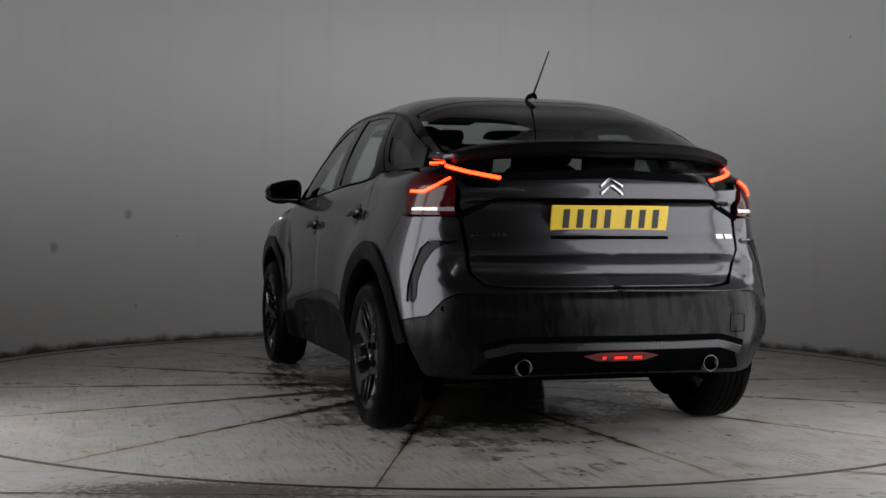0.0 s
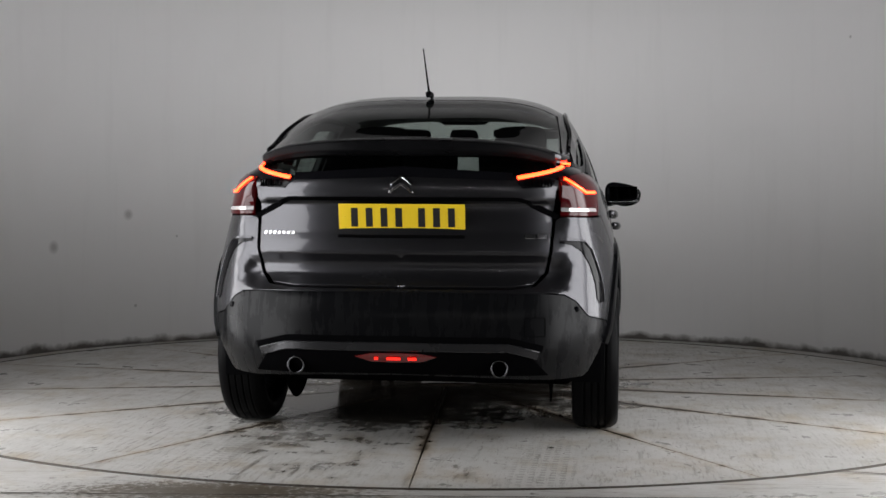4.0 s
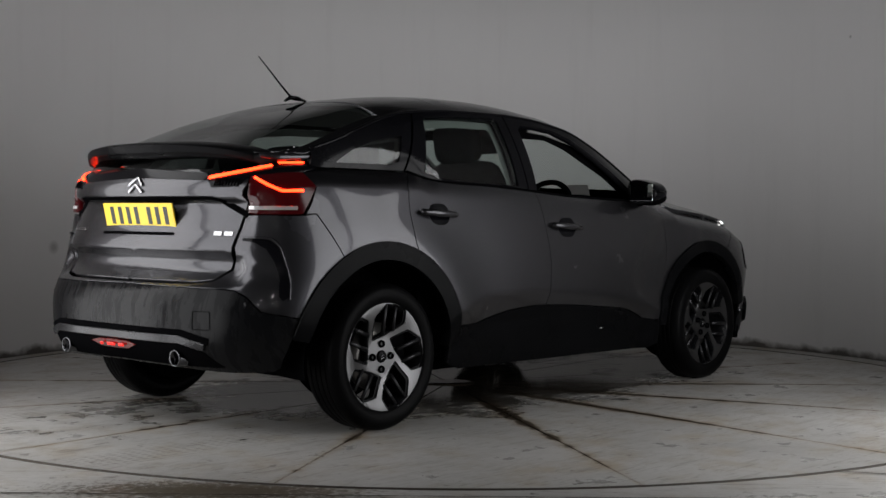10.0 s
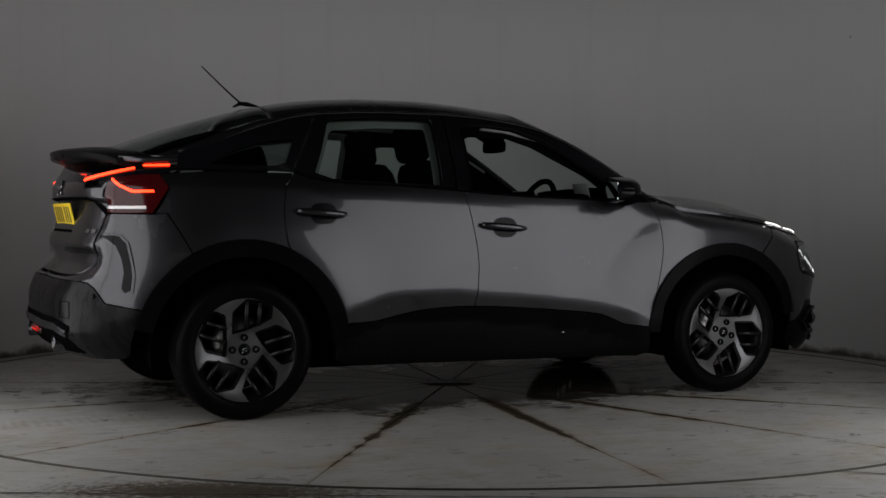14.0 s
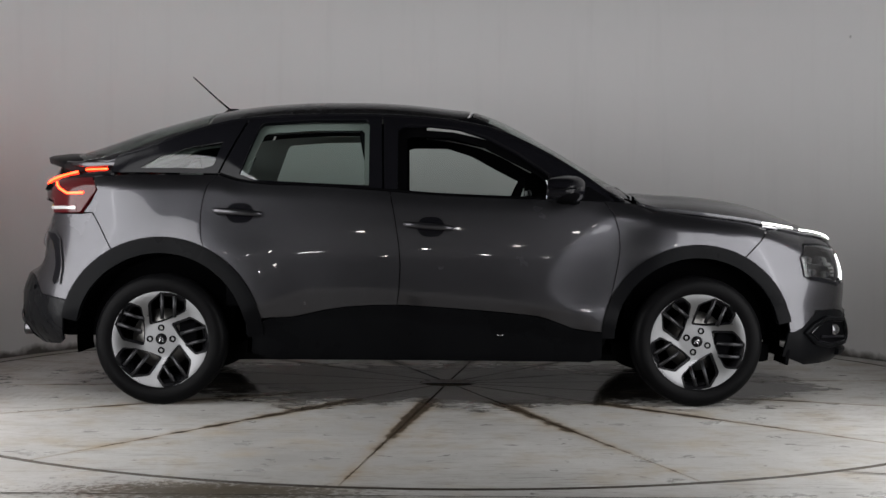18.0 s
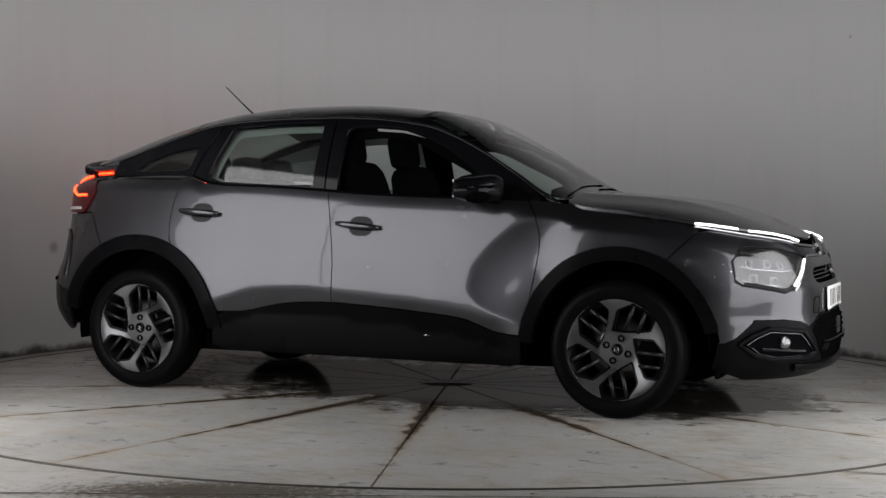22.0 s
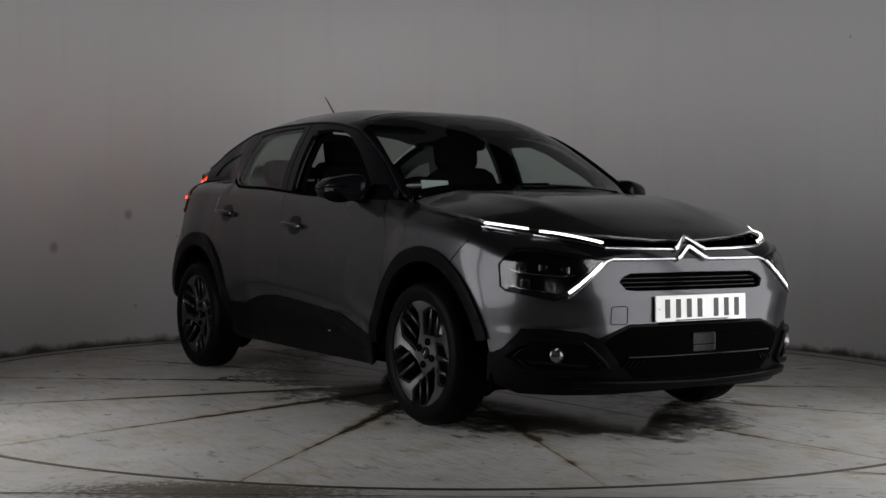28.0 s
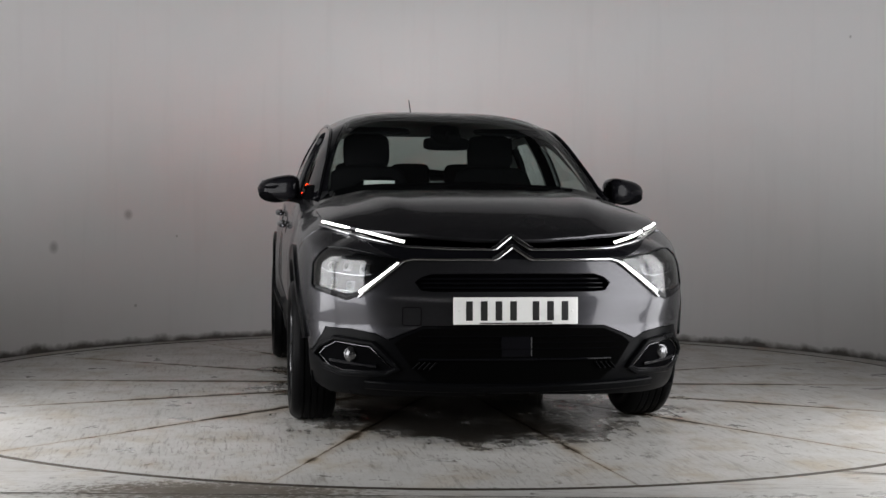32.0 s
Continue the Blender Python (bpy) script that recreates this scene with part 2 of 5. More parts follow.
add_drips()
CHROME = surface("bright_chrome", (0.48, 0.48, 0.49), 0.18, metal=1.0, vary=0.05)
MIRROR = surface("silvered_mirror_glass", (0.75, 0.76, 0.77), 0.03, metal=1.0, vary=0.03, rvar=0.01)
STEEL = surface("brake_disc_steel", (0.14, 0.135, 0.13), 0.35, metal=1.0, vary=0.2)
FABRIC = surface("dark_grey_seat_fabric", (0.006, 0.006, 0.0066), 0.85, vary=0.2, coarse=10.0, fine=500.0, bump=0.1, spec=0.0)
LINING = surface("light_grey_headlining", (0.22, 0.22, 0.215), 0.9, vary=0.08)
PAPER = surface("white_paper", (0.75, 0.75, 0.74), 0.8, vary=0.05)
PLATEY = surface("yellow_plate", (0.80, 0.56, 0.02), 0.32, vary=0.05)
PLATEW = surface("white_plate", (0.80, 0.80, 0.78), 0.32, vary=0.04)
INK = surface("black_plate_ink", (0.01, 0.01, 0.01), 0.4, vary=0.1)
GLASS_CLEAR = thin_glass("clear_windscreen_glass", (0.82, 0.89, 0.86))
GLASS_TINT = thin_glass("green_tinted_glass", (0.70, 0.78, 0.745))
GLASS_DARK = thin_glass("dark_privacy_glass", (0.50, 0.54, 0.52))
LENS = thin_glass("clear_lamp_lens", (0.9, 0.92, 0.93), 0.10, 0.12)
REDLENS = glass("red_lamp_lens", (0.55, 0.02, 0.02))
REDGLOW = glow("lit_red_strip", (1.0, 0.022, 0.004), 22.0, (0.5, 0.05, 0.03))
LAMPCOVER = glow("softly_lit_red_cover", (1.0, 0.03, 0.04), 0.015, (0.032, 0.002, 0.003))
DARKMIRROR = surface("dark_reflector", (0.085, 0.085, 0.09), 0.15, metal=1.0, vary=0.2)
GLASS_DEEP = thin_glass("deep_privacy_glass", (0.26, 0.29, 0.28))
LAMPCOVER.node_tree.nodes["Principled BSDF"].inputs["Specular IOR Level"].default_value = 0.4
LAMPCOVER.node_tree.nodes["Principled BSDF"].inputs["Roughness"].default_value = 0.12
WHITEGLOW = glow("lit_white_strip", (1.0, 0.98, 0.95), 4.5, (0.8, 0.8, 0.8))

# ---------------------------------------------------------------- mesh helpers
def part(name, bm, material, parent, label=""):
    me = bpy.data.meshes.new(name)
    if isinstance(bm, bmesh.types.BMesh):
        bm.to_mesh(me)
        bm.free()
    else:
        me = bm
        me.name = name
    me.materials.append(material)
    ob = new(name, me)
    ob.parent = parent
    if label:
        ob["label"] = label
    return ob


def thing(name, label, category, group="", at=None):
    ob = new(name)
    ob.empty_display_size = 0.1
    if at is not None:
        ob.matrix_world = at
    return tagged(ob, label, category, group)


def smooth_mesh(bm):
    for f in bm.faces:
        f.smooth = True


def box(bm, size, m, bevel=0.0, seg=2):
    r = bmesh.ops.create_cube(bm, size=1.0, matrix=m @ Matrix.Diagonal((*size, 1)))
    if bevel:
        edges = list({e for v in r["verts"] for e in v.link_edges})
        bmesh.ops.bevel(bm, geom=edges, offset=bevel, segments=seg, affect="EDGES", profile=0.6)
    return bm


def lathe(profile, steps=48, arc=2 * PI, axis="z"):
    """A turned shape from (radius, height) pairs."""
    bm = bmesh.new()
    closed = abs(arc - 2 * PI) < 1e-6
    rings = []
    for k in range(steps if closed else steps + 1):
        a = arc * k / steps
        c, s = math.cos(a), math.sin(a)
        ring = []
        for r, h in profile:
            p = (r * c, r * s, h)
            if axis == "y":
                p = (r * c, h, r * s)
            ring.append(bm.verts.new(p))
        rings.append(ring)
    for k in range(steps):
        a, b = rings[k], rings[(k + 1) % len(rings)]
        for i in range(len(profile) - 1):
            bm.faces.new((a[i], b[i], b[i + 1], a[i + 1]))
    bmesh.ops.remove_doubles(bm, verts=bm.verts, dist=1e-5)
    bmesh.ops.recalc_face_normals(bm, faces=bm.faces)
    smooth_mesh(bm)
    return bm


def tube(pts, radius, sides=8, flat=1.0, bm=None, up=None):
    """A round (or flattened) bar along a line of points."""
    bm = bm or bmesh.new()
    pts = [Vector(p) for p in pts]
    rings = []
    for i, p in enumerate(pts):
        d = (pts[min(i + 1, len(pts) - 1)] - pts[max(i - 1, 0)]).normalized()
        ref = Vector(up) if up else (Vector((0, 0, 1)) if abs(d.z) < 0.9 else Vector((1, 0, 0)))
        u = d.cross(ref).normalized()
        v = u.cross(d).normalized()
        r = radius[i] if isinstance(radius, (list, tuple)) else radius
        rings.append([bm.verts.new(p + u * (r * math.cos(2 * PI * k / sides)) + v * (r * flat * math.sin(2 * PI * k / sides))) for k in range(sides)])
    for a, b in zip(rings, rings[1:]):
        for k in range(sides):
            bm.faces.new((a[k], a[(k + 1) % sides], b[(k + 1) % sides], b[k]))
    for ring, flip in ((rings[0], True), (rings[-1], False)):
        bm.faces.new(list(reversed(ring)) if flip else ring)
    smooth_mesh(bm)
    bmesh.ops.recalc_face_normals(bm, faces=bm.faces)
    return bm


def curve(pairs):
    """A smooth function through (place, value) pairs."""
    xs = [p[0] for p in pairs]
    ys = [p[1] for p in pairs]
    n = len(xs)
    sl = [(ys[i + 1] - ys[i]) / (xs[i + 1] - xs[i]) for i in range(n - 1)]
    tg = [sl[0]] + [0.0 if sl[i - 1] * sl[i] <= 0 else 2 * sl[i - 1] * sl[i] / (sl[i - 1] + sl[i]) for i in range(1, n - 1)] + [sl[-1]]

    def f(x):
        if x <= xs[0]:
            return ys[0]
        if x >= xs[-1]:
            return ys[-1]
        i = 0
        while x > xs[i + 1]:
            i += 1
        h = xs[i + 1] - xs[i]
        t = (x - xs[i]) / h
        return ((2 * t ** 3 - 3 * t ** 2 + 1) * ys[i] + (t ** 3 - 2 * t ** 2 + t) * h * tg[i]
                + (3 * t ** 2 - 2 * t ** 3) * ys[i + 1] + (t ** 3 - t ** 2) * h * tg[i + 1])
    return f


def spline(pts, step=0.03, closed=False):
    """Points of a rounded line through the given points, of two or three numbers each."""
    P = [Vector(p) for p in pts]
    out = []
    n = len(P)
    for i in range(n if closed else n - 1):
        if closed:
            a, b, c, d = P[(i - 1) % n], P[i], P[(i + 1) % n], P[(i + 2) % n]
        else:
            a, b, c, d = P[max(i - 1, 0)], P[i], P[i + 1], P[min(i + 2, n - 1)]
        k = max(1, int((c - b).length / step))
        for j in range(k):
            t = j / k
            out.append(0.5 * ((2 * b) + (c - a) * t + (2 * a - 5 * b + 4 * c - d) * t * t + (3 * b - a - 3 * c + d) * t ** 3))
    if not closed:
        out.append(P[-1].copy())
    return [tuple(p) for p in out]


def sstep(a, b, x):
    t = min(1.0, max(0.0, (x - a) / (b - a)))
    return t * t * (3 - 2 * t)


def inside(poly, x, y):
    hit, j = False, len(poly) - 1
    for i in range(len(poly)):
        xi, yi = poly[i]
        xj, yj = poly[j]
        if (yi > y) != (yj > y) and x < (xj - xi) * (y - yi) / (yj - yi) + xi:
            hit = not hit
        j = i
    return hit


class Shell:
    """Collects panels cut from curved surfaces into one mesh with a turned-in rim."""

    def __init__(self, mid=None):
        self.v, self.n, self.f, self.mid = [], [], [], mid

    def add(self, surf, poly, side=1, gap=0.0025, lip=0.018, step=0.035, holes=(), open_at=None, push=0.0):
        loops = []
        for k, loop in enumerate([poly, *holes]):
            pts = [Vector(p[:2]) for p in loop]
            pts = [p for i, p in enumerate(pts) if (p - pts[i - 1]).length > 1e-5]
            area = sum(pts[i - 1].x * p.y - p.x * pts[i - 1].y for i, p in enumerate(pts))
            if (area < 0) == (k == 0):
                pts.reverse()
            ins = []
            for i, p in enumerate(pts):
                a, b = p - pts[i - 1], pts[(i + 1) % len(pts)] - p
                na, nb = Vector((-a.y, a.x)).normalized(), Vector((-b.y, b.x)).normalized()
                m = na + nb
                m = m / max(0.5, m.length_squared / 2) if m.length > 1e-6 else na
                if open_at is not None and abs(p.x - open_at) < 1e-4:
                    m.x = 0.0
                ins.append(p + m * gap)
            dense = []
            for i, p in enumerate(ins):
                q = ins[(i + 1) % len(ins)]
                c = max(1, int((q - p).length / step))
                dense += [p.lerp(q, j / c) for j in range(c)]
            loops.append(dense)
        flat = [tuple(p) for loop in loops for p in loop]
        outer = [tuple(p) for p in loops[0]]
        inner = [[tuple(p) for p in loop] for loop in loops[1:]]
        edges, start = [], 0
        for loop in loops:
            edges += [(start + i, start + (i + 1) % len(loop)) for i in range(len(loop))]
            start += len(loop)
        arr = np.array(flat)
        xs, ys = arr[:, 0], arr[:, 1]
        pts = [Vector(p) for p in flat]
        row = 0
        y = ys.min() + step * 0.5
        while y < ys.max():
            x = xs.min() + step * (0.25 + 0.5 * (row % 2))
            while x < xs.max():
                if inside(outer, x, y) and not any(inside(h, x, y) for h in inner):
                    if ((arr[:, 0] - x) ** 2 + (arr[:, 1] - y) ** 2).min() > (0.55 * step) ** 2:
                        pts.append(Vector((x, y)))
                x += step
            y += step * 0.87
            row += 1
        vo, _, fo, *_ = delaunay_2d_cdt(pts, edges, [], 0, 1e-7)
        base = len(self.v)
        for p in vo:
            self.put(surf, p.x, p.y, side, push)
        for f in fo:
            cx, cy = sum(vo[i].x for i in f) / len(f), sum(vo[i].y for i in f) / len(f)
            if inside(outer, cx, cy) and not any(inside(h, cx, cy) for h in inner):
                self.face([base + i for i in f])
        if lip:
            for loop in loops:
                ring = []
                for p in loop:
                    pos, nor = self.point(surf, p.x, p.y, side, push)
                    ring.append((pos, nor, open_at is not None and abs(p.x - open_at) < 1e-4))
                k = len(ring)
                ids = []
                for i, (pos, nor, o) in enumerate(ring):
                    tan = (ring[(i + 1) % k][0] - ring[i - 1][0]).normalized()
                    out = tan.cross(nor)
                    t2 = loop[(i + 1) % k] - loop[i - 1]
                    o2 = Vector((t2.y, -t2.x)).normalized() * 0.004
                    if out.dot(Vector(surf(loop[i].x + o2.x, loop[i].y + o2.y, side)) - Vector(surf(loop[i].x, loop[i].y, side))) < 0:
                        out = -out
                    ids.append((len(self.v), len(self.v) + 1))
                    self.v += [pos, pos - nor * lip]
                    self.n += [(out + nor * 0.6).normalized(), out]
                for i in range(k):
                    j = (i + 1) % k
                    if ring[i][2] and ring[j][2]:
                        continue
                    self.face([ids[i][0], ids[i][1], ids[j][1], ids[j][0]])

    def point(self, surf, a, b, side, push):
        e = 0.004
        p = Vector(surf(a, b, side))
        u = Vector(surf(a + e, b, side)) - Vector(surf(a - e, b, side))
        w = Vector(surf(a, b + e, side)) - Vector(surf(a, b - e, side))
        n = u.cross(w).normalized()
        mid = Vector((min(0.8, max(-0.8, p.x)), 0, 0.75))
        if n.dot(p - mid if self.mid is None else p - self.mid) < 0:
            n = -n
        return p + n * push, n

    def put(self, surf, a, b, side, push):
        p, n = self.point(surf, a, b, side, push)
        self.v.append(p)
        self.n.append(n)

    def face(self, ids):
        p = [self.v[i] for i in ids]
        n = (p[1] - p[0]).cross(p[2] - p[0])
        self.f.append(tuple(ids) if n.dot(self.n[ids[0]]) >= 0 else tuple(reversed(ids)))

    def done(self, name, material, parent, label=""):
        keys, verts, idx = {}, [], []
        for p in self.v:
            k = (round(p.x, 4), round(p.y, 4), round(p.z, 4))
            if k not in keys:
                keys[k] = len(verts)
                verts.append(tuple(p))
            idx.append(keys[k])
        faces, normals = [], []
        for f in self.f:
            g = [idx[i] for i in f]
            if len(set(g)) < len(g):
                continue
            faces.append(g)
            normals += [tuple(self.n[i]) for i in f]
        me = bpy.data.meshes.new(name)
        me.from_pydata(verts, [], faces)
        me.polygons.foreach_set("use_smooth", [True] * len(me.polygons))
        me.update()
        me.normals_split_custom_set(normals)
        return part(name, me, material, parent, label)

# ---------------------------------------------------------------- the booth
def arc_wall(name, r0, r1, z0, z1, a0, a1, steps, mat, label):
    """An upright curved wall with thickness."""
    bm = bmesh.new()
    cols = []
    for k in range(steps + 1):
        a = radians(a0 + (a1 - a0) * k / steps)
        c, s = math.cos(a), math.sin(a)
        cols.append([bm.verts.new((r * c, r * s, z)) for r, z in ((r0, z0), (r0, z1), (r1, z1), (r1, z0))])
    for p, q in zip(cols, cols[1:]):
        for i in range(4):
            f = bm.faces.new((p[i], q[i], q[(i + 1) % 4], p[(i + 1) % 4]))
            f.smooth = i in (0, 2)
    bm.faces.new(cols[0])
    bm.faces.new(list(reversed(cols[-1])))
    bmesh.ops.recalc_face_normals(bm, faces=bm.faces)
    me = bpy.data.meshes.new(name)
    bm.to_mesh(me)
    bm.free()
    me.materials.append(mat)
    return tagged(new(name, me), label, "wall", kind="structure")


booth = arc_wall("wall_booth", WALL_R, WALL_R + 0.12, -0.05, 4.6, -90 + OPEN, 270 - OPEN, 150, WALL,
         "curved white painted wall of the round photo booth")
booth.location = (0.03, 0.0, 0.0)


def ring_sheet(name, inner, outer, z, mat, label, category):
    """The floor round the turntable: a round hole in a wide sheet."""
    bm = bmesh.new()
    n = 144
    a = [bm.verts.new((inner * math.cos(2 * PI * k / n), inner * math.sin(2 * PI * k / n), z)) for k in range(n)]
    a2 = [bm.verts.new((v.co.x, v.co.y, z - 0.06)) for v in a]
    b = [bm.verts.new((outer * math.cos(2 * PI * k / n), outer * math.sin(2 * PI * k / n), z)) for k in range(n)]
    for k in range(n):
        j = (k + 1) % n
        bm.faces.new((a[k], b[k], b[j], a[j]))
        bm.faces.new((a2[k], a[k], a[j], a2[j]))
    bmesh.ops.recalc_face_normals(bm, faces=bm.faces)
    me = bpy.data.meshes.new(name)
    bm.to_mesh(me)
    bm.free()
    me.materials.append(mat)
    return tagged(new(name, me), label, category, kind="structure")


TT_R = 2.955
ring_sheet("floor", TT_R + 0.010, 12.0, 0.0, FLOOR, "worn grey-white painted floor round the turntable", "floor")

# joints between the slabs of the outer floor
def floor_joint(x0, y0, x1, y1, width):
    d = Vector((x1 - x0, y1 - y0, 0))
    n = Vector((-d.y, d.x, 0)).normalized()
    bm = bmesh.new()
    k = max(8, int(d.length / 0.06))
    rng = random.Random(4)
    rows = []
    for i in range(k + 1):
        p = Vector((x0, y0, 0.004)) + d * (i / k) + n * rng.uniform(-0.002, 0.002)
        w = width * rng.uniform(0.25, 0.6)
        rows.append((bm.verts.new(p - n * w), bm.verts.new(p + n * w)))
    for a, b in zip(rows, rows[1:]):
        bm.faces.new((a[0], b[0], b[1], a[1]))
    bmesh.ops.recalc_face_normals(bm, faces=bm.faces)
    me = bpy.data.meshes.new("floor_joint")
    bm.to_mesh(me)
    bm.free()
    me.materials.append(SEAM)
    tagged(new("floor_joint", me), "dark dirty joint between the floor slabs", "floor joint", kind="structure")


floor_joint(-4.0, -3.06, 3.0, -3.09, 0.012)
floor_joint(1.478, -2.578, 2.40, -2.90, 0.016)

# turntable of fourteen wedge plates with dirty seams
turntable = thing("turntable", "round turntable of fourteen worn white floor plates with rusty seams", "turntable")


def wedge(a0, a1, r0, r1, seam):
    bm = bmesh.new()
    n = 10
    top, low = [], []
    def at(r, a, off):
        d = Vector((math.cos(a), math.sin(a), 0)) * r
        side = Vector((-math.sin(a), math.cos(a), 0)) * off
        return d + side
    line = []
    for k in range(9):
        r = r0 + (r1 - r0) * k / 8
        line.append(at(r, a0, seam * (0.55 + 0.45 * sstep(2.4, 1.2, r)) + 0.0018 * math.sin(7 * r + a0 * 9)))
    for k in range(1, n):
        a = a0 + (a1 - a0) * k / n
        line.append(Vector((math.cos(a), math.sin(a), 0)) * r1)
    for k in range(9):
        r = r1 + (r0 - r1) * k / 8
        line.append(at(r, a1, -seam * (0.55 + 0.45 * sstep(2.4, 1.2, r)) + 0.0018 * math.sin(6 * r + a1 * 5)))
    top = [bm.verts.new(p) for p in line]
    low = [bm.verts.new(p + Vector((0, 0, -0.03))) for p in line]
    bm.faces.new(top)
    for i in range(len(top)):
        j = (i + 1) % len(top)
        bm.faces.new((top[i], low[i], low[j], top[j]))
    bmesh.ops.recalc_face_normals(bm, faces=bm.faces)
    return bm


for k in range(14):
    a = radians(184.2 + 25.714 * k)
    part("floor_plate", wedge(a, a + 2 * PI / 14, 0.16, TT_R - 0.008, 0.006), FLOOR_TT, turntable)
part("hub_plate", lathe([(0.0, 0.0), (0.155, 0.0), (0.155, -0.03)], 32), FLOOR_TT, turntable)
part("sub_frame", lathe([(0.0, -0.014), (TT_R - 0.010, -0.014), (TT_R - 0.010, -0.06)], 96), SEAM, turntable, "dark rusty plate under the seams")

# dark band added over the rim, draws the gap that would show a lit side
part("edge_band", lathe([(TT_R - 0.014, 0.003), (TT_R + 0.001, 0.003), (TT_R + 0.001, -0.03)], 144), SEAM, turntable, "dark band added to draw the gap round the turntable")

# dark hall round the booth
def hall():
    for name, size, at in (("wall_hall_back", (24.2, 0.2, 6), (0, 11.1, 3)), ("wall_hall_front", (24.2, 0.2, 6), (0, -11.1, 3)),
                           ("wall_hall_east", (0.2, 22, 6), (12.0, 0, 3)), ("wall_hall_west", (0.2, 22, 6), (-12.0, 0, 3)),
                           ("ceiling", (24.2, 22.4, 0.2), (0, 0, 6.1))):
        me = bpy.data.meshes.new(name)
        bm = box(bmesh.new(), size, pose(*at))
        bm.to_mesh(me)
        bm.free()
        me.materials.append(DARKHALL)
        tagged(new(name, me), "plain dark wall of the hall round the booth" if "wall" in name else "dark hall ceiling", "ceiling" if name == "ceiling" else "wall", kind="structure")


hall()

# small lamps high on the far wall of the hall, seen only as glints in the paint
LAMPGLOW = glow("small_white_lamp", (1.0, 0.97, 0.93), 70.0)


def hall_lamp(x, z, r):
    lamp = thing("hall_lamp", "small round white lamp lit on the dark hall wall", "lamp", "small lamps of the hall")
    lamp.location = (x, -10.998, z)
    bm = lathe([(0.0, 0.0), (r * 1.3, 0.0), (r * 1.3, -0.03), (r * 1.05, -0.05), (r * 1.05, -0.04)], 20)
    bm.transform(pose(0, 0, 0, 90, 0, 0))
    part("housing", bm, BLACK, lamp, "black lamp housing")
    bm = lathe([(r, -0.035), (r * 0.8, -0.05), (r * 0.4, -0.058), (0.0, -0.06)], 20)
    bm.transform(pose(0, 0, 0, 90, 0, 0))
    part("bulb", bm, LAMPGLOW, lamp, "lit white bulb")


for x, z, r in ((-2.9, 2.1, 0.05), (-2.2, 3.3, 0.07), (-1.5, 2.5, 0.045), (-0.9, 3.6, 0.07), (-0.5, 1.9, 0.05), (0.1, 2.9, 0.06), (0.6, 3.9, 0.05),
                (1.0, 2.2, 0.07), (1.5, 3.2, 0.05), (1.9, 1.8, 0.045), (2.4, 3.7, 0.06), (2.8, 2.6, 0.05), (3.3, 3.1, 0.07), (3.7, 2.0, 0.05)):
    hall_lamp(x, z, r)

# ---------------------------------------------------------------- the car: its surfaces
# car space: x forward, y to its left, z up, middle of the wheelbase on the floor
AX, AZ = 1.335, 0.325            # axle place and wheel centre height
wide = curve([(0.15, 0.80), (0.25, 0.850), (0.45, 0.872), (0.60, 0.878), (0.72, 0.876), (0.85, 0.862), (0.95, 0.846), (1.05, 0.826), (1.16, 0.795)])
topline = curve([(-2.1, 1.13), (-1.57, 1.15), (-1.07, 1.146), (-0.97, 1.115), (-0.83, 1.10), (-0.55, 1.09), (-0.24, 1.07), (0.04, 1.05), (0.29, 1.04),
                 (0.60, 1.031), (0.90, 1.022), (1.06, 1.01), (1.13, 0.990), (1.41, 0.958), (1.68, 0.92), (1.93, 0.845), (2.1, 0.815), (2.2, 0.80)])
nose = curve([(0.15, 2.10), (0.20, 2.18), (0.26, 2.225), (0.36, 2.240), (0.45, 2.232), (0.50, 2.215), (0.60, 2.212), (0.66, 2.190), (0.757, 2.155), (0.82, 2.125), (0.90, 2.06)])
tail = curve([(0.20, -1.93), (0.277, -2.05), (0.34, -2.118), (0.415, -2.150), (0.54, -2.148), (0.63, -2.118), (0.70, -2.085), (0.80, -2.06), (0.90, -2.045), (1.06, -2.045), (1.14, -2.02), (1.25, -1.96)])
gate = curve([(0.64, 0.0), (0.67, 0.030), (0.69, 0.044), (0.72, 0.060), (0.737, 0.060), (0.78, 0.028), (0.795, 0.014), (0.835, 0.018), (0.90, 0.036), (1.000, 0.060), (1.020, 0.018), (1.05, 0.014), (1.12, 0.02)])


scoop_edge = curve([(0.40, 0.86), (0.47, 0.70), (0.52, 0.61), (0.59, 0.555), (0.68, 0.575), (0.78, 0.65), (0.86, 0.74), (0.925, 0.84), (1.0, 0.98)])
door_fold = curve([(-1.0, 0.46), (-0.93, 0.48), (-0.78, 0.54), (-0.60, 0.59), (-0.30, 0.60), (-0.15, 0.585), (0.20, 0.555), (0.50, 0.52), (0.70, 0.48), (0.90, 0.45)])


def ease(q, w):
    """Nothing below zero, then a soft start into a straight rise."""
    return 0.0 if q <= 0 else (q * q / (2 * w) if q < w else q - w / 2)


